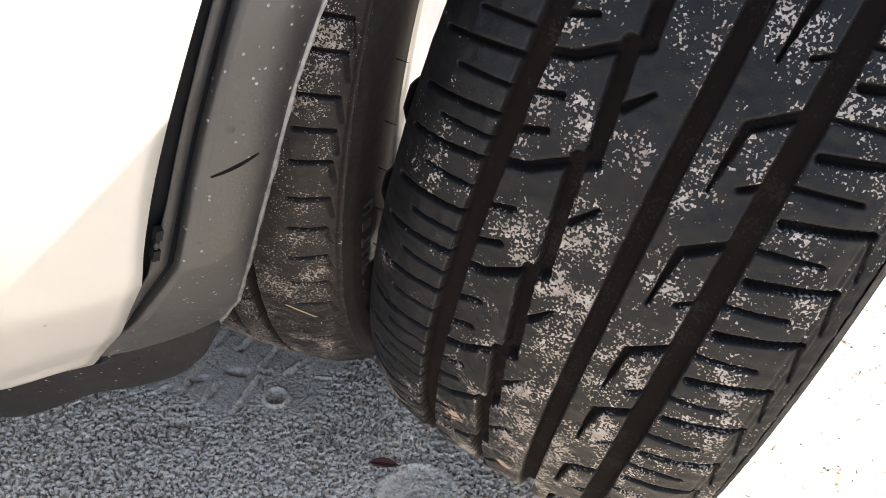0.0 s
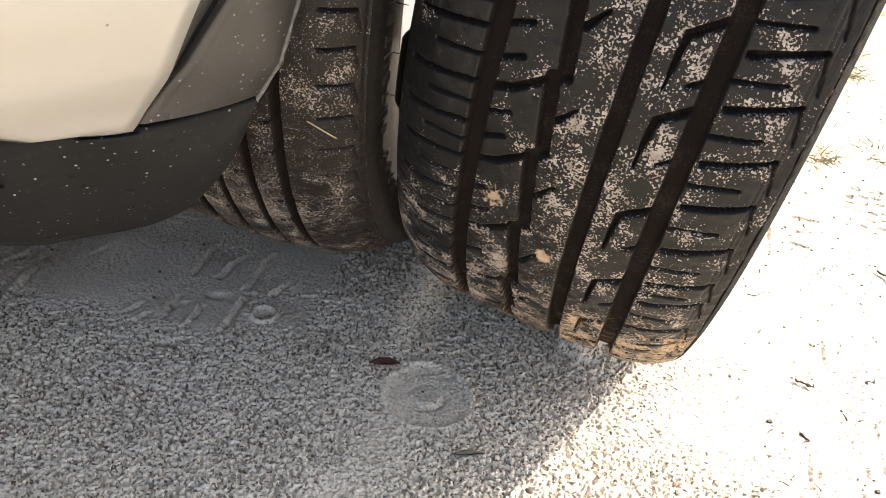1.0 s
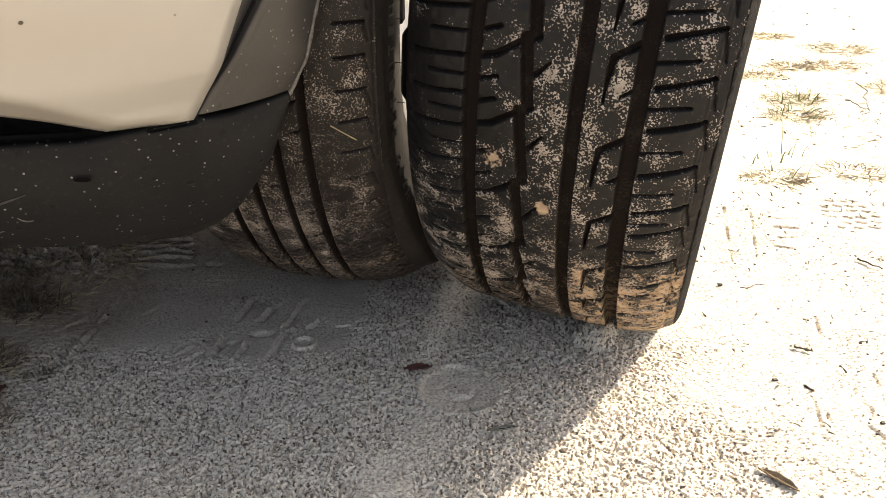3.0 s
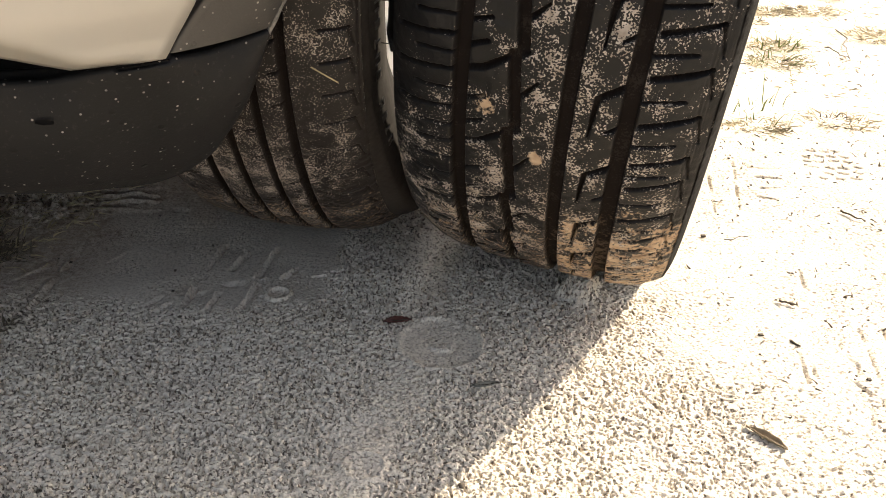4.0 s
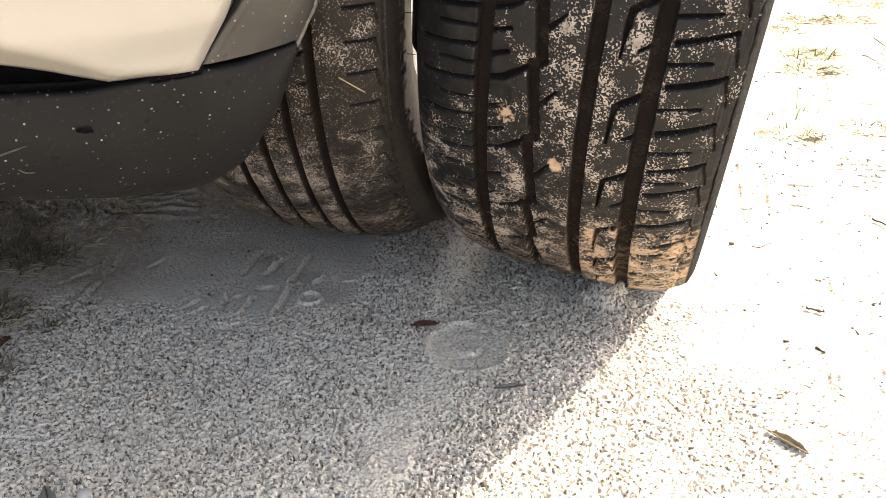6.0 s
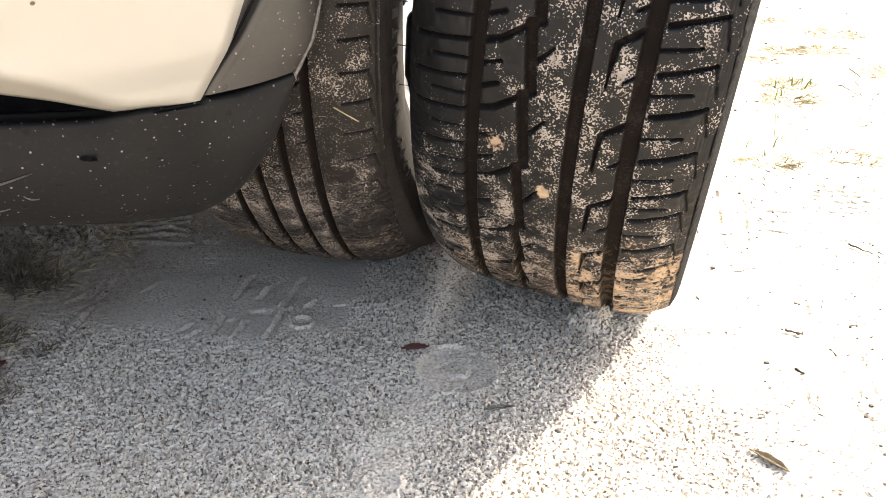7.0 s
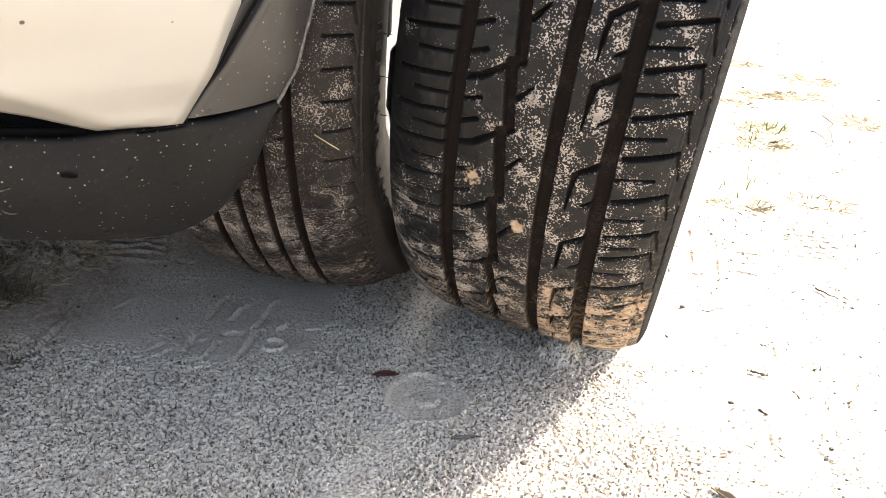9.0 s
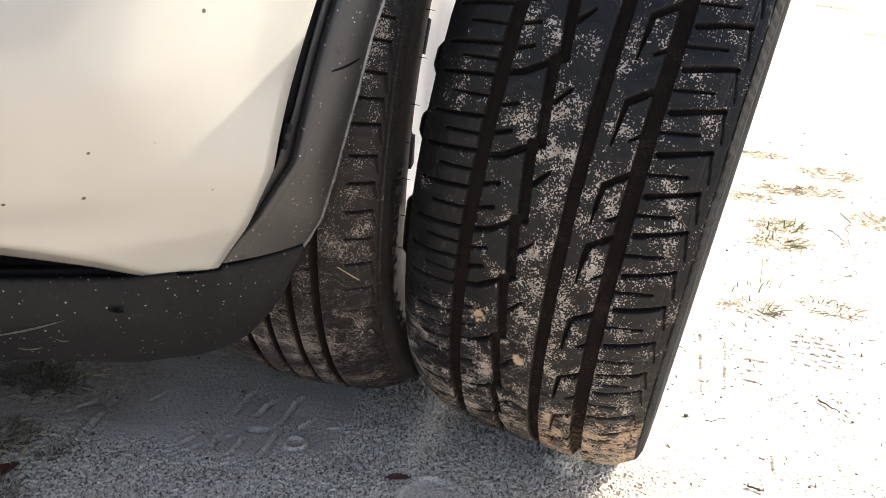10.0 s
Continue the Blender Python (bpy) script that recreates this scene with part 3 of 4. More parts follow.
    mud = np.maximum(mud, 0.9 * np.exp(-(((SS - 0.1180) / 0.0055) ** 2 + ((AA - radians(-22.4) * R0) / 0.007) ** 2)))
    mud = np.maximum(mud, 0.62 * np.exp(-(((SS - 0.0845) / 0.009) ** 2 + ((AA - radians(-16.5) * R0) / 0.011) ** 2)))
    mud = np.maximum(mud, 0.36 * smooth(-26, -40, DG) * smooth(0.02, 0.05, SS))
    dust = np.clip(smooth(26, -34, DG) * 0.95 - 0.2 + 0.25 * value_noise(SS, AA, 0.05, 33) + 0.4 * (SS > 0.072) + 0.42 * (SS > 0.1) * smooth(-12, 6, DG) + 0.45 * value_noise(SS, AA, 0.013, 38), -0.3, 1.35) * smooth(0.214, 0.196, SS) - 0.45 * smooth(0.068, 0.060, SS) * smooth(-32, -12, DG)
    rough = 0.0004 * value_noise(SS, AA, 0.004, 35) + 0.0005 * value_noise(SS, AA, 0.015, 36)
    RR = R0 - crown(S, mid, half, *arch)[None] - sum(0.0007 * smooth(0.0008, 0.0003, np.abs(S - q)) for q in (0.2020, 0.2042, 0.2062, 0.2080, 0.2098))[None] - 0.0008 * smooth(0.0009, 0.0004, np.abs(S - 0.2118))[None] - depth + rough * top
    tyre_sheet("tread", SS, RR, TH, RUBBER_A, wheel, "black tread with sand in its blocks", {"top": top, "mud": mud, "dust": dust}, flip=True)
    r_in, r_edge = (float(R0 - crown(np.array([q]), mid, half, *arch)[0]) for q in (mid - half, mid + half))
    a, b = mid - half, mid + half
    sidewall([(a, r_in), (a + 0.0002, r_in - 0.007), (a, 0.284), (a - 0.001, 0.268), (a + 0.001, 0.250), (a + 0.009, 0.236), (a + 0.019, 0.224), (a + 0.022, 0.196)], TH, wheel, -1, 0.0, SIDEWALL, ((12.6, 15.6, 0.0032), (4.2, 7.0, 0.0032), (-13.0, -4.6, 0.0034)))
    sidewall([(b, r_edge), (b + 0.0025, r_edge - 0.007), (b + 0.0050, 0.284), (b + 0.004, 0.268), (b - 0.003, 0.250), (b - 0.011, 0.236), (b - 0.019, 0.224), (b - 0.022, 0.196)], TH, wheel, 1, 0.0009, SIDE_MATT)
    keys = np.array([(a + 0.019, 0.229), (a + 0.021, 0.231), (a + 0.016, 0.25), (a + 0.011, 0.268), (a + 0.013, 0.283), (a + 0.03, 0.297), (mid, 0.303), (b - 0.03, 0.297), (b - 0.013, 0.283), (b - 0.011, 0.268), (b - 0.016, 0.25), (b - 0.021, 0.231), (b - 0.019, 0.229)])
    ring = np.radians(np.arange(0, 360, 2.0))
    tyre_sheet("inner_liner", np.tile(keys[:, 0], (len(ring), 1)), np.tile(keys[:, 1], (len(ring), 1)), ring, SIDEWALL, wheel, "")
    return wheel


def out_of_true(deg):
    """How far the loaded mounted tyre bulges outward, by degrees round it: most where it bears on the ground."""
    return np.interp(deg, (-66, -45, -34, -24, 204, 214, 225, 294), (0.0105, 0.0105, 0.005, 0, 0, 0.005, 0.0105, 0.0105))


def mounted_wheel():
    m = wheel_axes((-0.05, 0.5960, 0.3293), (1, -0.1915, -0.0357))
    wheel = new("mounted_wheel")
    wheel.matrix_world = m
    tagged(wheel, "black road tyre on the car's wheel, sand-flecked tread", "tyre")
    R0, mid, half = 0.3354, 0.0222, 0.0877
    arch = (0.0118, 0.0279, 0.0090)
    TH = steps(-66.0, 34.0, 0.14, 1.5)
    deg = np.degrees(TH)
    S = np.linspace(mid - half, mid + half, 230)
    A = np.where(deg < 90, TH, 99) * R0
    depth = np.zeros((len(TH), len(S)))
    for g in (0.0631, 0.0420, 0.0198, -0.0029):
        depth = np.maximum(depth, 0.0068 * smooth(0.0036, 0.0022, np.abs(S - g))[None])
    run = uneven((16.4, 13.6, 9.8, 6.7, 3.6, -0.4, -4.0, -7.9, -12.0, -16.0, -20.4, -24.7, -29.6, -34.8, -39.7), 4.1, -64, 32)
    for t in run:
        carve(depth, S, A, 0.0865, t, 0.1032, t + 0.1, 0.0018, 0.0035, R0)
        carve(depth, S, A, 0.1032, t + 0.1, 0.1060, t - 2.2, 0.0014, 0.0018, R0, 0.4)
        for g in (0.0603, 0.0378, 0.0153):
            carve(depth, S, A, g, t - 1.2, g - 0.007, t - 1.6, 0.0016, 0.004, R0)
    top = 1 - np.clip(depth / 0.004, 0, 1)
    SS = np.tile(S, (len(TH), 1))
    AA = np.tile((np.where(deg < 90, TH, 0) * R0)[:, None], (1, len(S)))
    DG = np.tile(deg[:, None], (1, len(S)))
    dust = 0.62 + 0.30 * value_noise(SS, AA, 0.03, 41) - 0.9 * smooth(0.100, 0.107, SS) + 0.12 * smooth(0.066, 0.072, SS) * smooth(-20, -2, DG)
    dust = dust + 0.40 * smooth(-8, -26, DG) * smooth(0.077, 0.060, SS)
    mud = 0.38 * smooth(-34, -46, DG)
    rough = 0.0004 * value_noise(SS, AA, 0.004, 45) + 0.0004 * value_noise(SS, AA, 0.015, 46)
    RR = R0 - crown(S, mid, half, *arch)[None] - 0.0012 * smooth(0.0010, 0.0004, np.abs(S - 0.1085))[None] - depth + rough * top
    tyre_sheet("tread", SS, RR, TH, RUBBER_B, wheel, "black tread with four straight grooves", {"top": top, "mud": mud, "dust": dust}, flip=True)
    r_in, r_edge = (float(R0 - crown(np.array([q]), mid, half, *arch)[0]) for q in (mid - half, mid + half))
    a, b = mid - half, mid + half
    sidewall([(a, r_in), (a - 0.004, r_in - 0.006), (a - 0.008, 0.281), (a - 0.009, 0.268), (a - 0.006, 0.255), (a + 0.004, 0.24), (a + 0.013, 0.229)], TH, wheel, -1, 0.0, SIDEWALL, swell=1.0)
    sidewall([(b, r_edge), (b + 0.0008, r_edge - 0.0015), (b + 0.0032, 0.3085), (b + 0.0054, 0.301), (b + 0.0068, 0.292), (b + 0.0066, 0.281), (b + 0.0048, 0.270), (b + 0.0010, 0.257), (b - 0.005, 0.24), (b - 0.010, 0.229)], TH, wheel, 1, 0.0, DUSTY, swell=1.0)
    rim(wheel, mid - 0.078, mid + 0.080, 0.230, mid + 0.062, 12)
    # unseen disc, added to stop sun shining through the wheel
    bm = bmesh.new()
    bmesh.ops.create_cone(bm, segments=64, cap_ends=True, radius1=0.218, radius2=0.218, depth=0.012, matrix=Matrix.Translation((-0.03, 0, 0)) @ Matrix.Rotation(math.pi / 2, 4, "Y"))
    part("wheel_sun_block", bm, BLACK, wheel)
    # raised marks on the side, worn past reading
    for k, th in enumerate(np.arange(-33, -1, 2.45)):
        if k % 9 == 4:
            continue
        bm = bmesh.new()
        turn = Matrix.Rotation(radians(-th), 4, "X") @ Matrix.Translation((b + 0.0062 + float(out_of_true(th)), -0.2985, 0)) @ Matrix.Rotation(radians(-14), 4, "Z")
        for dx, dz, w, h in (((0, 0.0028, 0.007, 0.0013), (0, -0.0028, 0.007, 0.0013), (0.003, 0, 0.0013, 0.006)), ((0, 0, 0.0075, 0.0014), (-0.003, 0, 0.0014, 0.0065)), ((0, 0, 0.007, 0.0060),))[k % 3]:
            bmesh.ops.create_cube(bm, size=1.0, matrix=turn @ Matrix.Translation((0, dx, dz)) @ Matrix.Diagonal((0.0008, w, h, 1)))
        part("raised_bar", bm, LETTER, wheel, smooth=False)
    # moulding hairs
    for th in (19, 12.5, 6, 0.5, -5, -11, -17):
        bm = bmesh.new()
        bmesh.ops.create_cone(bm, segments=5, cap_ends=True, radius1=0.0004, radius2=0.0002, depth=0.007, matrix=Matrix.Rotation(radians(-th), 4, "X") @ Matrix.Translation((b + 0.0095 + float(out_of_true(th)), -0.290, 0)) @ Matrix.Rotation(math.pi / 2, 4, "Y"))
        part("moulding_hair", bm, SIDEWALL, wheel)
    # a straw stuck to the tread
    bm = bmesh.new()
    rings = []
    for q in np.linspace(0, 1, 6):
        c = np.array((0.0813 + 0.015 * q, radians(-16.2 - 2.3 * q), R0 - 0.0050 - 0.005 * q))
        p = Vector((c[0], -c[2] * math.cos(c[1]), c[2] * math.sin(c[1])))
        rings.append([bm.verts.new(p + 0.0006 * Vector((math.cos(a), -math.sin(a), 0.5 * math.cos(a)))) for a in (0, 2.1, 4.2)])
    for p, q in zip(rings, rings[1:]):
        for i in range(3):
            bm.faces.new((p[i], p[(i + 1) % 3], q[(i + 1) % 3], q[i]))
    part("stuck_straw", bm, GRASS, wheel)
    return wheel


loose_wheel()
mounted_wheel()

# ---- car ----
WHEEL = wheel_axes((-0.05, 0.5862, 0.3182), (1, -0.1681, 0.0072))


def by_wheel(s, th, r):
    """A place given round the mounted wheel: along the axle, degrees up from its front, radius."""
    return WHEEL @ Vector((s, -r * math.cos(radians(th)), r * math.sin(radians(th))))


def curve_at(keys, x):
    ks = sorted(keys)
    return float(np.interp(x, [k for k, _ in ks], [v for _, v in ks]))


ARCH_S = [(-30, -0.054), (-25.5, -0.027), (-23.0, -0.002), (-20, 0.0190), (-14, 0.0428), (-8, 0.0588), (-4, 0.0730), (1, 0.0815), (8.5, 0.0915), (15, 0.0982), (21, 0.1060), (40, 0.115), (180, 0.115)]
EDGE = [(-7.2, 0.0185, 0.4095), (-5, 0.0287, 0.4060), (-2.5, 0.0418, 0.4045), (3, 0.0622, 0.4021), (9.6, 0.0690, 0.3994), (16.3, 0.0776, 0.3994), (22, 0.0848, 0.4004), (40, 0.10, 0.41), (180, 0.10, 0.42)]


def edge_at(th, ds=0.0, dr=0.0):
    th = max(th, -7.2)
    return np.array(by_wheel(curve_at([(k[0], k[1]) for k in EDGE], th) + ds, th, curve_at([(k[0], k[2]) for k in EDGE], th) + dr))


def gape(th):
    """How far the joint opens, 0 to 1, upwards along the trim."""
    return float(smooth(-8, 6, th))


def solid(V, mat, name, parent, label, thick):
    """A sheet with thickness behind it."""
    ob = grid(name, V, mat, parent, label)
    md = ob.modifiers.new("thickness", "SOLIDIFY")
    md.thickness, md.offset = thick, -1
    return ob


def build_car():
    car = new("car")
    tagged(car, "cream car with dark plastic bumper skirt and arch trim", "car")
    # arch trim: a band round the wheel opening, rolled in at its lip
    ths = np.concatenate([np.arange(-6.9, 30, 0.5), np.arange(30, 181, 3.0)])
    rows = []
    for th in ths:
        lip = np.array(by_wheel(curve_at(ARCH_S, th), th, 0.366))
        edge = edge_at(th, 0.001 + 0.0035 * gape(th), -0.001 - 0.004 * gape(th))
        inner = np.array(by_wheel(curve_at(ARCH_S, th) - 0.03, th, 0.372))
        across = lip - edge
        out = np.array(by_wheel(1, th, 0.5)) - np.array(by_wheel(0, th, 0.5)) + 0.6 * (np.array(by_wheel(0, th, 1.0)) - np.array(by_wheel(0, th, 0.0)))
        out = out / np.linalg.norm(out)
        row = [edge - 0.006 * out, edge - 0.001 * out]
        for k in np.concatenate([np.linspace(0.02, 0.16, 8), np.linspace(0.22, 0.97, 11)]):
            row.append(edge + across * k + out * (0.0035 * math.sin(math.pi * k) ** 0.7 + 0.0004 * math.exp(-((k - 0.07) / 0.03) ** 2)))
        row += [lip, lip + 0.25 * (inner - lip) - 0.001 * out, inner]
        rows.append(row)
    grid("arch_trim", np.array(rows), TRIM, car, "dusty dark plastic arch trim with a scratch")
    # bumper skin: bends round the corner, undercut towards its lower edge
    EZ = np.array([edge_at(th, -0.001 - (0.0065 - 0.0020 * float(smooth(8, 24, th))) * gape(th), 0.001 + (0.0065 - 0.0020 * float(smooth(8, 24, th))) * gape(th)) for th in np.arange(-7.2, 60, 0.4)] + [np.array((0.012, 0.26, 0.80))])
    zs = np.concatenate([np.linspace(0, 0.05, 16), 0.055 + 0.945 * np.linspace(0, 1, 50) ** 1.2])
    vs = np.concatenate([np.linspace(0, 0.3, 40), np.linspace(0.32, 1.5, 20)])
    rows = []
    for k in zs:
        row = []
        for v in vs:
            low = float(np.interp(v, (0, 0.046, 0.08, 0.143, 0.3, 1.5), (0.2690, 0.2706, 0.2812, 0.2978, 0.3080, 0.3080)))
            z = low + (0.80 - low) * k
            e = np.array([np.interp(z, EZ[:, 2], EZ[:, i]) for i in range(3)])
            x = y = 0.0
            n = 12
            for i in range(n):
                w = v * (i + 0.5) / n
                a = radians(np.interp(w, (0, 0.12, 0.3, 0.7, 1.5), (224, 211, 196, 182, 170)))
                x += math.cos(a) * v / n
                y += math.sin(a) * v / n
            deep = 0.004 + 0.011 * float(smooth(0.01, 0.14, v))
            under = 1.6 * max(0.0, deep - (z - low)) * float(smooth(0.0, 0.03, v))
            lean = 0.026 * float(smooth(0.31, 0.41, z)) * float(np.interp(v, (0, 0.02, 0.11, 0.14, 0.17, 0.30, 1.5), (0, 0.12, 0.92, 1.0, 0.98, 0.65, 0.6)))
            row.append((e[0] + x + 0.6 * (lean - under), e[1] + y - 0.8 * (lean - under), z))
        rows.append(row)
    V = np.array(rows)
    solid(V, PAINT, "bumper_skin", car, "glossy cream painted bumper with mud flecks", 0.003)
    # skirt below it
    join = by_wheel(curve_at(ARCH_S, -7.5), -7.5, 0.366)
    t_keys = [tuple(join), (-0.0795, 0.2065, 0.2635), (-0.0985, 0.1830, 0.2668), (-0.1305, 0.1765, 0.2622), (-0.161, 0.177, 0.2555), (-0.237, 0.1497, 0.2597), (-0.3795, 0.1074, 0.266), (-0.9, 0.06, 0.26), (-1.5, 0.1, 0.26)]
    b_keys = [tuple(by_wheel(curve_at(ARCH_S, th), th, 0.366)) for th in (-8.2, -14)] + [(-0.0776, 0.2318, 0.2111), (-0.0921, 0.2385, 0.1903), (-0.1103, 0.2400, 0.1773), (-0.1274, 0.2366, 0.1716), (-0.1383, 0.2252, 0.1752), (-0.1576, 0.1971, 0.1847), (-0.2382, 0.172, 0.1928), (-0.3793, 0.1205, 0.1991), (-0.9, 0.08, 0.19), (-1.5, 0.12, 0.19)]

    def along(keys, marks, n):
        keys = np.array(keys)
        u = np.linspace(0, 1, n)
        return np.stack([np.interp(u, marks, keys[:, i]) for i in range(3)], -1)
    nt = 120
    T = along(t_keys, (0, 0.15, 0.3, 0.45, 0.58, 0.72, 0.84, 0.93, 1), nt)
    B = along(b_keys, (0, 0.09, 0.17, 0.24, 0.30, 0.36, 0.42, 0.50, 0.66, 0.82, 0.93, 1), nt)
    ker = np.hanning(9) / np.hanning(9).sum()
    for C in (T, B):
        for i in range(3):
            C[4:-4, i] = np.convolve(C[:, i], ker, "valid")
    rows = []
    for k in range(nt):
        d = B[k] - T[k]
        fl = float(smooth(8, 30, k))
        out = np.array((0.45 - 0.20 * fl, -0.9 - 0.07 * fl, 0.0))
        up = np.array((0, 0, 0.0022 * fl))
        row = [T[k] - out * (0.004 + 0.016 * fl) - np.array((0, 0, 0.002)), T[k] - out * 0.0062 + up, T[k] - out * 0.0052 + up, T[k] - out * 0.0046 + up * 0.9, T[k] - out * 0.0006 - up * 0.8, T[k] + d * 0.012]
        for q in np.concatenate([(0.025, 0.05), np.linspace(0.09, 1, 12)]):
            row.append(T[k] + d * q + out * 0.008 * math.sin(math.pi * q) * min(1, k / 12))
        row += [B[k] - out * 0.002 - np.array((0, 0, 0.001)), B[k] - out * (0.004 + 0.010 * fl)]
        rows.append(row)
    solid(np.array(rows), PLASTIC, "bumper_skirt", car, "dusty dark plastic bumper skirt", 0.002)
    # dark hollow behind the gaps
    rows = []
    for th in ths:
        out = (WHEEL.to_3x3() @ Vector((1.0, -0.6 * math.cos(radians(th)), 0.6 * math.sin(radians(th))))).normalized()
        rows.append([tuple(Vector(edge_at(th, 0.003, -0.006)) - 0.005 * out), tuple(Vector(edge_at(th)) - 0.006 * out), tuple(Vector(edge_at(th, -0.010, 0.010)) - 0.007 * out)])
    solid(np.array(rows), BLACK, "seal_channel", car, "", 0.002)
    # rounded grey seal along the painted edge
    rows = []
    for th in ths:
        g = gape(th)
        near = (0.0060 - 0.0052 * float(smooth(-1, 9, th))) * g
        a, b = Vector(edge_at(th, -0.001 - near, 0.001 + near)), Vector(edge_at(th, 0.001 + 0.0035 * g, -0.001 - 0.004 * g))
        out = (WHEEL.to_3x3() @ Vector((1.0, -0.6 * math.cos(radians(th)), 0.6 * math.sin(radians(th))))).normalized()
        rows.append([tuple(a.lerp(b, u * 0.85) + out * (0.0002 - 0.0055 * u ** 2.4)) for u in (0, 0.2, 0.4, 0.6, 0.8, 0.92, 1.0)])
    solid(np.array(rows), SEAL, "seal", car, "grey rubber seal in the joint", 0.0008)
    bm = bmesh.new()
    bmesh.ops.create_cube(bm, size=1.0)
    for v in bm.verts:
        v.co = (v.co.x * 1.2, v.co.y * 0.05 + 0.275, v.co.z * 0.11 + 0.255)
    for v in bm.verts:
        v.co.x += -0.78
    part("void_panel", bm, BLACK, car, "", smooth=False)
    # wheel housing
    rows = []
    for th in np.arange(-20, 201, 6.0):
        rows.append([tuple(by_wheel(s, th, 0.366)) for s in np.linspace(curve_at(ARCH_S, th) - 0.022, -0.22, 6)])
    solid(np.array(rows), BLACK, "wheel_housing", car, "", 0.004)
    # the unseen rest of the body, added for its shadow: side, bonnet and floor
    rows = []
    for th in np.arange(30, 181, 5.0):
        a = Vector(edge_at(th))
        c = by_wheel(0.10, th, 0.415 / max(abs(math.cos(radians(th))), abs(math.sin(radians(th))), 0.5))
        rows.append([tuple(a), (a.x, max(c.y, 0.22), min(0.80, max(a.z, c.z)))])
    solid(np.array(rows), PAINT, "wing", car, "", 0.003)
    lid = []
    for k in np.linspace(0, 1, 14):
        row = V[-1].copy()
        row[:, 1] += (2.4 - row[:, 1]) * k
        row[:, 2] += 0.12 * math.sin(math.pi * 0.5 * min(1, k * 3)) + 0.002
        lid.append(row)
    solid(np.array(lid), PAINT, "bonnet", car, "", 0.003)
    # plain black box in place of the floor, sized to keep sun out
    bm = bmesh.new()
    bmesh.ops.create_cube(bm, size=1.0)
    for v in bm.verts:
        v.co = (-0.20 - (0.5 - v.co.x) * 1.2, 0.34 + (v.co.y + 0.5) * 2.0, 0.17 + (v.co.z + 0.5) * 0.62)
    part("underbody_sun_block", bm, BLACK, car, "", smooth=False)
    # unseen black boxes, added to close sun leaks above the arch
    for y0, y1, z0, z1 in ((0.23, 0.30, 0.52, 0.665), (0.23, 0.62, 0.70, 0.775)):
        bm = bmesh.new()
        bmesh.ops.create_cube(bm, size=1.0)
        for v in bm.verts:
            v.co = (-0.17 + v.co.x * 0.28, (y0 + y1) / 2 + v.co.y * (y1 - y0), (z0 + z1) / 2 + v.co.z * (z1 - z0))
        part("wing_sun_block", bm, BLACK, car, "", smooth=False)
    bm = bmesh.new()
    bmesh.ops.create_cube(bm, size=1.0)
    for v in bm.verts:
        v.co = (0.06 - (0.5 - v.co.x) * 0.3, 1.02 + (v.co.y + 0.5) * 1.4, 0.25 + (v.co.z + 0.5) * 0.56)
    part("door", bm, PAINT, car, "", smooth=False)
    # scratch on the arch trim, scuff on the skirt
    def mark(name, a, b, wide, lift, mat, arc=1.5):
        a, b = Vector(a), Vector(b)
        bm = bmesh.new()
        n = 9
        rows = []
        side = (b - a).cross(Vector((0.55, -0.8, 0.2))).normalized()
        for i in range(n):
            t = i / (n - 1)
            c = a.lerp(b, t) + lift * Vector((0.6, -0.75, 0.2)) + side * wide * arc * math.sin(math.pi * t)
            w = wide * (0.35 + 0.65 * math.sin(math.pi * (0.1 + 0.8 * t)))
            rows.append([bm.verts.new(c - side * w), bm.verts.new(c + side * w)])
        for p, q in zip(rows, rows[1:]):
            bm.faces.new((p[0], p[1], q[1], q[0]))
        bmesh.ops.solidify(bm, geom=bm.faces[:], thickness=0.0004)
        part(name, bm, mat, car)
    mark("scratch", by_wheel(0.0852, 11.3, 0.4054), by_wheel(0.0979, 12.6, 0.3937), 0.0008, 0.0040, BLACK, 1.0)
    mark("scuff", (-0.1560, 0.1712, 0.2352), (-0.1655, 0.1709, 0.2354), 0.0014, 0.0012, BLACK, 0.0)
    def on_skirt(x, z):
        k = int(np.argmin(np.abs(T[:, 0] + (B[:, 0] - T[:, 0]) * 0.5 - x)))
        q = (z - T[k][2]) / (B[k][2] - T[k][2])
        return T[k] + (B[k] - T[k]) * q + np.array((0.25, -0.97, 0.0)) * 0.008 * math.sin(math.pi * q)
    for x0, z0, x1, z1, wide in ((-0.234, 0.217, -0.196, 0.228, 0.0007), (-0.214, 0.2035, -0.201, 0.2035, 0.0005), (-0.197, 0.2125, -0.187, 0.2095, 0.0005), (-0.238, 0.2075, -0.226, 0.2055, 0.0006)):
        mark("scuff", on_skirt(x0, z0), on_skirt(x1, z1), wide, 0.0032, LIP, 2.0)
    # scuffed bead along the lip of the arch
    bm = bmesh.new()
    rings = []
    way = [Vector(B[k]) for k in range(52, -1, -1)] + [by_wheel(curve_at(ARCH_S, th), th, 0.3655) for th in np.concatenate([np.arange(-7.4, 40, 0.6), np.arange(40, 150, 4.0)])]
    for k, c in enumerate(way):
        ahead = (way[min(k + 1, len(way) - 1)] - way[max(k - 1, 0)]).normalized()
        one = ahead.cross(Vector((0.3, -0.9, 0.2))).normalized()
        two = ahead.cross(one)
        r = 0.0013 * (1 + 0.25 * math.sin(k * 1.3) * math.sin(k * 0.37)) * min(1.0, 0.3 + k / 20)
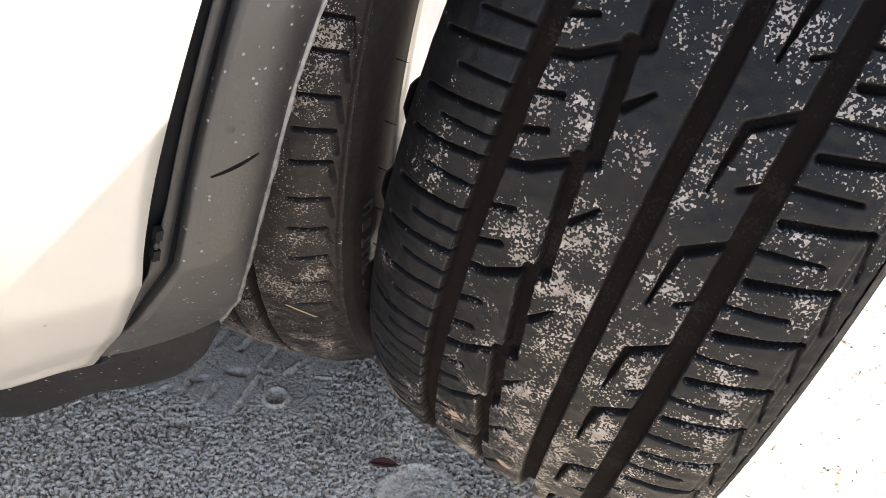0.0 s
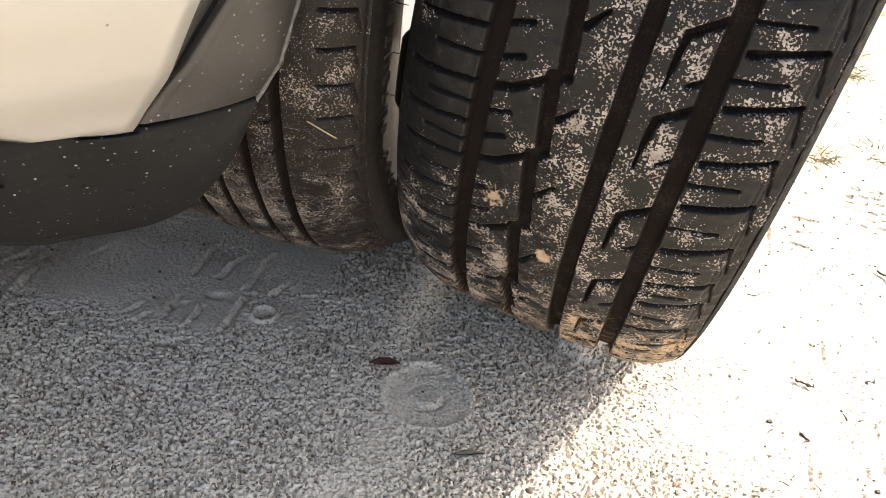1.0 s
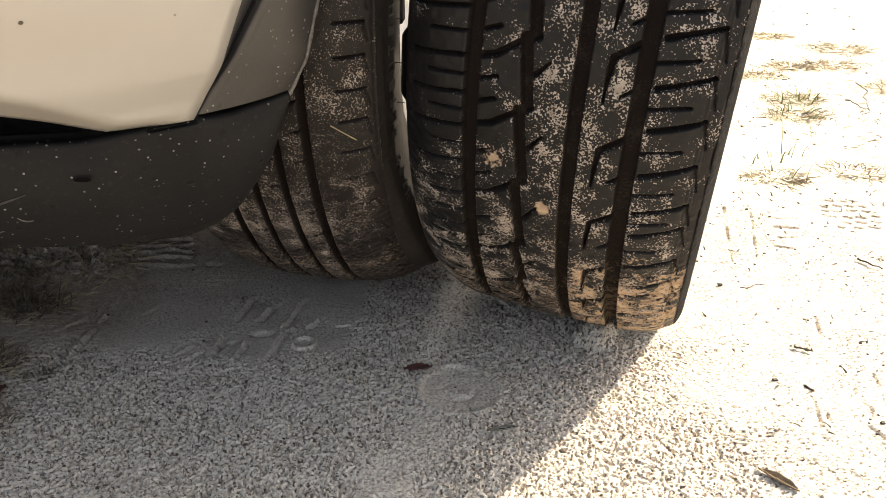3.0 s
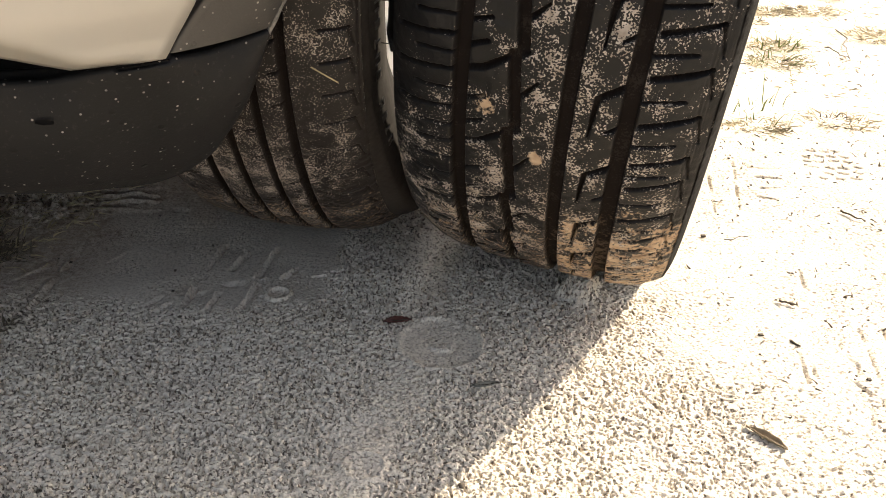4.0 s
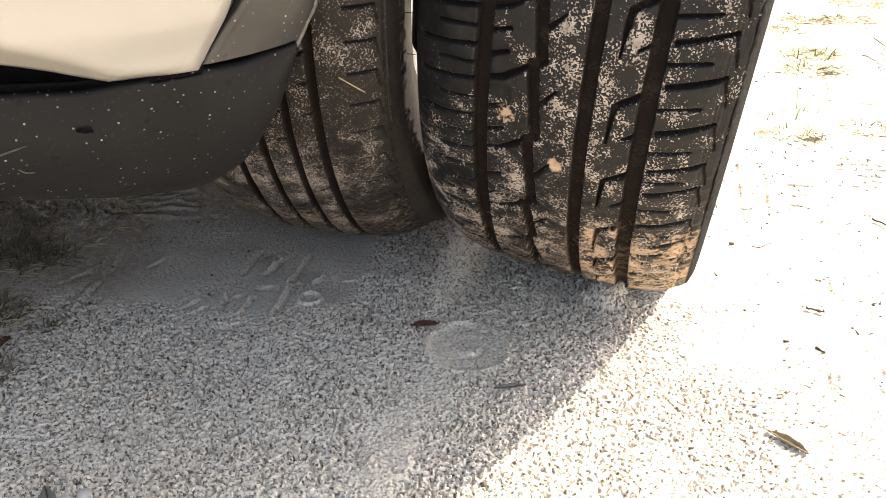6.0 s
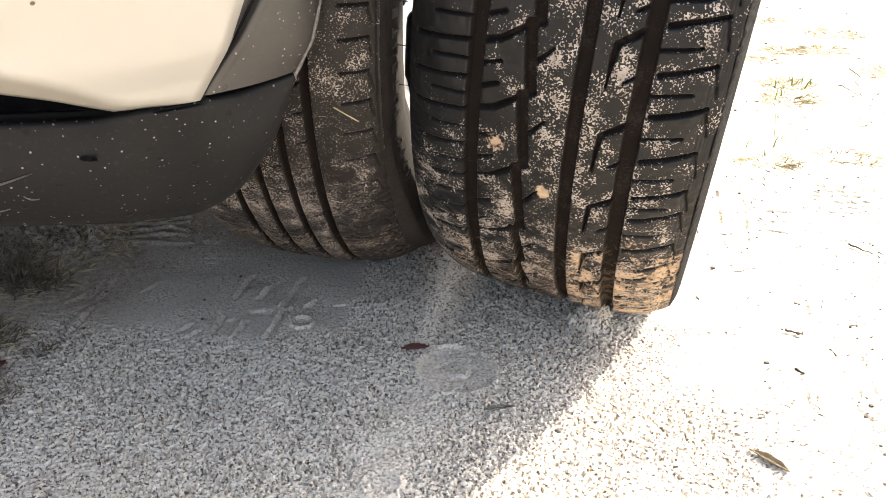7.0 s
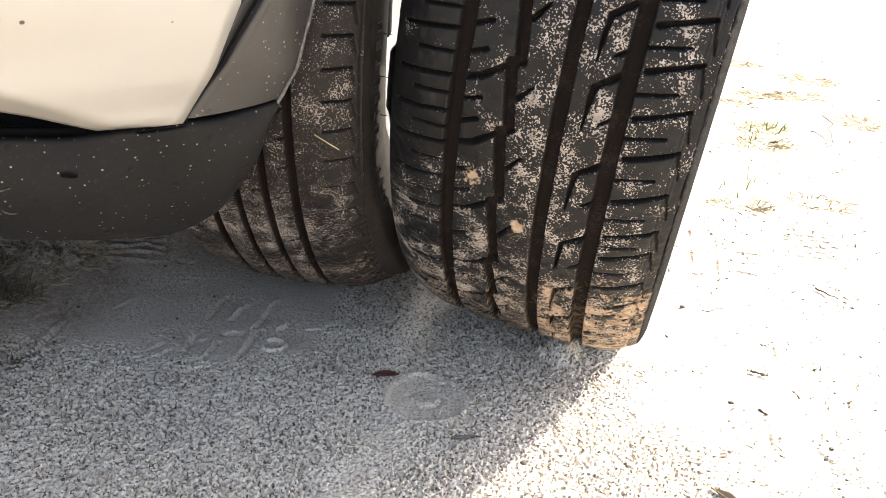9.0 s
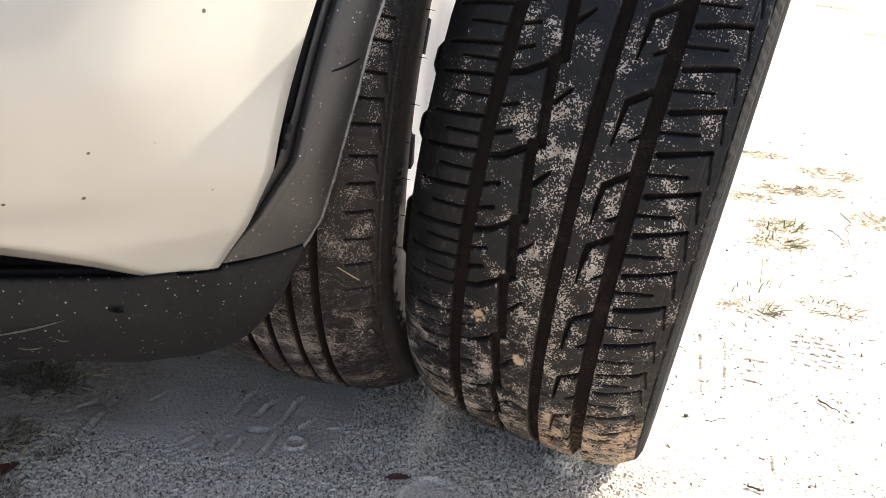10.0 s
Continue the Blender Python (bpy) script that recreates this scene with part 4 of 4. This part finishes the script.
        rings.append([bm.verts.new(c + r * (math.cos(a) * one + math.sin(a) * two)) for a in np.linspace(0, 2 * math.pi, 7)[:-1]])
    for p, q in zip(rings, rings[1:]):
        for i in range(6):
            bm.faces.new((p[i], p[(i + 1) % 6], q[(i + 1) % 6], q[i]))
    part("arch_lip", bm, LIP, car, "scuffed pale edge of the trim")
    # retaining clip in the joint
    bm = bmesh.new()
    c = Vector((-0.0530, 0.1757, 0.3577))
    along_z = (Vector(edge_at(8)) - Vector(edge_at(4))).normalized()
    out = (WHEEL.to_3x3() @ Vector((1.0, -0.6 * math.cos(radians(6)), 0.6 * math.sin(radians(6))))).normalized()
    side = out.cross(along_z).normalized()
    out = along_z.cross(side).normalized()
    m = Matrix((side, out, along_z)).transposed().to_4x4()
    m.translation = c
    for dz in (0.0052, -0.0052):
        bmesh.ops.create_cube(bm, size=1.0, matrix=m @ Matrix.Translation((0, -0.0036, dz)) @ Matrix.Diagonal((0.0030, 0.0034, 0.0052, 1)))
    bmesh.ops.create_cube(bm, size=1.0, matrix=m @ Matrix.Translation((0, -0.0046, 0)) @ Matrix.Diagonal((0.0022, 0.0028, 0.0150, 1)))
    clip = part("clip", bm, BLACK, car, "black plastic retaining clip", smooth=False)
    bm = bmesh.new()
    bmesh.ops.create_cube(bm, size=1.0, matrix=m @ Matrix.Translation((0.0004, -0.0030, 0)) @ Matrix.Diagonal((0.0016, 0.0022, 0.0040, 1)))
    bmesh.ops.bevel(bm, geom=bm.edges[:], offset=0.0004, segments=2, affect="EDGES")
    part("clip_tongue", bm, SEAL, clip)
    return car


build_car()


# ---- leaves, grass and grit ----
def rest(ob, x, y, z=0.0, turn=0.0):
    ob.matrix_world = pose(x, y, z, 0, 0, turn)
    return ob


def leaf(x, y, length, width, turn, mat, label, curl=0.25, seed=0, lift=0.002):
    rng = np.random.default_rng(seed)
    k, w = np.linspace(0, 1, 15), np.linspace(-1, 1, 7)
    half = width / 2 * np.sin(np.pi * np.clip(k, 0.02, 0.98)) ** 0.8
    X = (k[:, None] - 0.5) * length + 0 * w[None]
    Y = half[:, None] * w[None] + 0.06 * length * np.sin(2.2 * k)[:, None]
    Z = lift + curl * half[:, None] * (w[None] ** 2) + 0.05 * length * (2 * k[:, None] - 1) ** 2 + 0.0004 * rng.normal(size=(15, 7)) - 0.0006 * np.exp(-(w[None] / 0.2) ** 2)
    ob = grid("leaf", np.stack([X, Y, Z], -1), mat)
    md = ob.modifiers.new("thickness", "SOLIDIFY")
    md.thickness = 0.0006
    rest(ob, x, y, 0.0, turn)
    mid = np.stack([X[:, 3:4] + np.zeros((1, 2)), Y[:, 3:4] + 0.035 * width * np.array([[-1, 1]]), Z[:, 3:4] + 0.0009 + np.zeros((1, 2))], -1)
    rib = grid("midrib", mid, GRIT)
    md = rib.modifiers.new("thickness", "SOLIDIFY")
    md.thickness = 0.0005
    rib.parent = ob
    return tagged(ob, label, "leaf", "fallen leaves")


leaf(0.0220, 0.3315, 0.023, 0.009, 4, LEAF_RED, "curled dark red-brown leaf on the sand", 0.5, 1, 0.0045)
leaf(0.0870, 0.252, 0.024, 0.006, 8, LEAF_GREY, "narrow grey-green dry leaf on the sand", 0.3, 2, 0.0035)
leaf(0.2745, 0.1965, 0.032, 0.0075, -52, LEAF_TAN, "folded tan dry leaf lying in the sun", 0.9, 3)
leaf(-0.2110, 0.1310, 0.026, 0.010, -68, LEAF_GREY, "grey-green dry leaf with a pale midrib", 0.4, 4)
leaf(-0.1690, 0.0880, 0.024, 0.008, 62, LEAF_PINK, "pinkish tan dry leaf on the sand", 0.5, 5)
leaf(-0.312, 0.294, 0.030, 0.014, 60, LEAF_RED, "broad rust-brown leaf beside dead grass", 0.5, 6)


def grass(name, tufts, mat, label, seed, most=0.045):
    """Flattened tufts of thin blades: rows of (x, y, radius, blades, height)."""
    rng = np.random.default_rng(seed)
    verts, faces = [], []
    for x, y, radius, blades, height in tufts:
        for i in range(blades):
            a, r = rng.uniform(0, 2 * math.pi), radius * math.sqrt(rng.uniform(0, 1)) * (0.6 + 0.4 * rng.uniform())
            px, py = x + r * math.cos(a) * 1.25, y + r * math.sin(a) * 0.8
            b = a + rng.normal(0, 0.9)
            ln, up = rng.uniform(0.12, 0.45) * min(radius, most), height * rng.uniform(0.05, 1.0) ** 2
            w = rng.uniform(0.0006, 0.0014)
            ca, sa = math.cos(b), math.sin(b)
            bend = rng.normal(0, 0.35)
            n0 = len(verts)
            for t in (0, 0.35, 0.7, 1.0):
                cx, cy = px + ca * ln * t - sa * bend * ln * t * t, py + sa * ln * t + ca * bend * ln * t * t
                cz = 0.0008 + up * math.sin(math.pi * 0.62 * t)
                ww = w * (1 - 0.85 * t)
                verts += [(cx - sa * ww, cy + ca * ww, cz), (cx + sa * ww, cy - ca * ww, cz), (cx, cy, cz + ww * 0.9)]
            for k in range(3):
                q, p = n0 + 3 * k, n0 + 3 * k + 3
                faces += [(q, q + 2, p + 2, p), (q + 2, q + 1, p + 1, p + 2), (q + 1, q, p, p + 1)]
    ob = put_mesh(name, verts, faces, mat, smooth=False)
    return tagged(ob, label, "grass", kind="stuff")


PATCHES = ((0.793, 1.430, 0.07), (0.60, 1.105, 0.055), (0.66, 1.30, 0.05), (0.693, 1.532, 0.05), (0.59, 1.242, 0.045), (0.737, 1.313, 0.06), (0.575, 1.025, 0.05), (0.800, 1.165, 0.07), (1.84, 4.296, 0.12), (1.709, 3.457, 0.12),
           (0.462, 0.772, 0.043), (0.572, 0.788, 0.045), (0.432, 0.763, 0.022))
grass("dry_grass", [(x, y, r * (1 if y < 1 else 0.9), int((4200 if y < 1 else 2900) * r), 0.006) for x, y, r in PATCHES] + [(0.56, 0.92, 0.2, 140, 0.004), (0.8, 1.25, 0.25, 160, 0.004)],
      GRASS, "flattened straw-coloured dry grass on sunlit sand", 100)
grass("green_grass", ((0.500, 0.835, 0.035, 16, 0.040), (0.440, 0.82, 0.03, 9, 0.03), (0.60, 1.10, 0.045, 40, 0.02), (0.575, 1.025, 0.05, 40, 0.02), (0.46, 0.77, 0.04, 16, 0.02)), GREEN, "few fresh green grass blades among dry tufts", 130)
grass("brown_grass", [(x, y, r * 0.9, int((450 if y < 1 else 350) * r), 0.005) for x, y, r in PATCHES] + [(0.570, 0.788, 0.038, 90, 0.006)], DEAD, "matted brown dead grass on sunlit sand", 140)
grass("dead_grass", ((-0.345, 0.437, 0.04, 330, 0.016), (-0.402, 0.475, 0.06, 340, 0.018), (-0.345, 0.345, 0.035, 270, 0.013), (-0.288, 0.325, 0.014, 36, 0.015), (-0.315, 0.262, 0.03, 90, 0.015), (-0.42, 0.38, 0.05, 190, 0.02), (-0.41, 0.30, 0.05, 150, 0.02)),
      DEAD, "matted dead brown grass in the car's shade", 150)
grass("plant_litter", ((-0.39, 0.45, 0.10, 420, 0.006), (-0.36, 0.33, 0.06, 200, 0.006), (-0.36, 0.55, 0.11, 340, 0.004)), GRASS, "scattered straw and litter on shaded ground", 160)

grass("straw_litter", ((0.45, 0.62, 0.22, 160, 0.003), (0.62, 0.90, 0.28, 260, 0.003), (0.85, 1.25, 0.40, 260, 0.003), (0.36, 0.33, 0.16, 60, 0.003)), DEAD, "short brown bits of straw strewn on sunlit sand", 170, 0.020)


def twig(x0, y0, x1, y1, thick, seed):
    rng = np.random.default_rng(seed)
    bm = bmesh.new()
    rings = []
    n = 7
    ln = math.hypot(x1 - x0, y1 - y0)
    for i in range(n):
        t = i / (n - 1)
        r = thick * (1 - 0.5 * t)
        cy, cz = 0.04 * ln * rng.normal(), thick * 0.8 + 0.02 * ln * abs(rng.normal())
        rings.append([bm.verts.new(((t - 0.5) * ln, cy + r * math.cos(a), cz + r * math.sin(a))) for a in np.linspace(0, 2 * math.pi, 6)[:-1]])
    for a, b in zip(rings, rings[1:]):
        for j in range(5):
            bm.faces.new((a[j], a[(j + 1) % 5], b[(j + 1) % 5], b[j]))
    bm.faces.new(rings[0][::-1])
    bm.faces.new(rings[-1])
    ob = part("twig", bm, GRIT)
    rest(ob, (x0 + x1) / 2, (y0 + y1) / 2, 0, math.degrees(math.atan2(y1 - y0, x1 - x0)))
    return tagged(ob, "thin dark dry twig lying on the sand", "twig", "twigs")


for k, (a, b, c, d, r) in enumerate(((0.472, 0.545, 0.487, 0.521, 0.0012), (0.347, 0.374, 0.360, 0.368, 0.0012), (0.333, 0.480, 0.361, 0.491, 0.0006), (0.68, 1.103, 0.693, 1.046, 0.001), (0.335, 0.314, 0.341, 0.308, 0.0014), (0.728, 1.179, 0.678, 1.003, 0.001))):
    twig(a, b, c, d, r, 200 + k)


def chips(name, spots, mat, label, category, kind=""):
    """Small angular bits, joined into one mesh."""
    rng = np.random.default_rng(77)
    verts, faces = [], []
    for x, y, z, r in spots:
        n0 = len(verts)
        for sx in (-1, 1):
            for sy in (-1, 1):
                for sz in (-0.3, 0.6):
                    verts.append((x + sx * r * rng.uniform(0.5, 1.1), y + sy * r * rng.uniform(0.4, 1.0), z + sz * r * rng.uniform(0.6, 1.1)))
        for f in ((0, 1, 3, 2), (4, 6, 7, 5), (0, 4, 5, 1), (2, 3, 7, 6), (1, 5, 7, 3), (0, 2, 6, 4)):
            faces.append(tuple(n0 + i for i in f))
    ob = put_mesh(name, verts, faces, mat, smooth=False)
    return tagged(ob, label, category, kind=kind)


grit_rng = np.random.default_rng(5)
spots = [(grit_rng.uniform(-0.35, 0.5), grit_rng.uniform(0.05, 0.6), 0.0004, grit_rng.uniform(0.0005, 0.0015)) for i in range(160)]
spots += [(grit_rng.uniform(0.25, 1.4), grit_rng.uniform(0.15, 2.2), 0.0006, grit_rng.uniform(0.0008, 0.0026)) for i in range(200)]
spots += [(grit_rng.uniform(0.24, 0.62), grit_rng.uniform(0.12, 0.8), 0.0005, grit_rng.uniform(0.0005, 0.0014)) for i in range(220)]
chips("grit", spots, GRIT, "scattered dark grit and plant bits on sand", "grit", "stuff")
for k, (x, y, r, mat, label) in enumerate(((0.129, 0.230, 0.0028, GRIT, "small dark pebble on the sunlit sand"), (0.064, 0.154, 0.0026, GRIT, "small dark pebble on the sunlit sand"), (0.292, 0.254, 0.0030, GRIT, "small dark pebble on the sunlit sand"),
                                           (0.315, 0.138, 0.0065, STONE, "flat pale stone lying in the sand"), (-0.190, 0.139, 0.005, STONE, "round pale pebble in the sand"), (0.357, 0.3695, 0.0022, GRIT, "small dark pebble on the sunlit sand"))):
    bm = bmesh.new()
    bmesh.ops.create_icosphere(bm, subdivisions=2, radius=r)
    prng = np.random.default_rng(300 + k)
    for v in bm.verts:
        v.co *= float(prng.uniform(0.85, 1.15))
        v.co.z *= 0.6
    ob = part("pebble", bm, mat)
    rest(ob, x, y, r * 0.3)
    tagged(ob, label, "pebble", "pebbles")
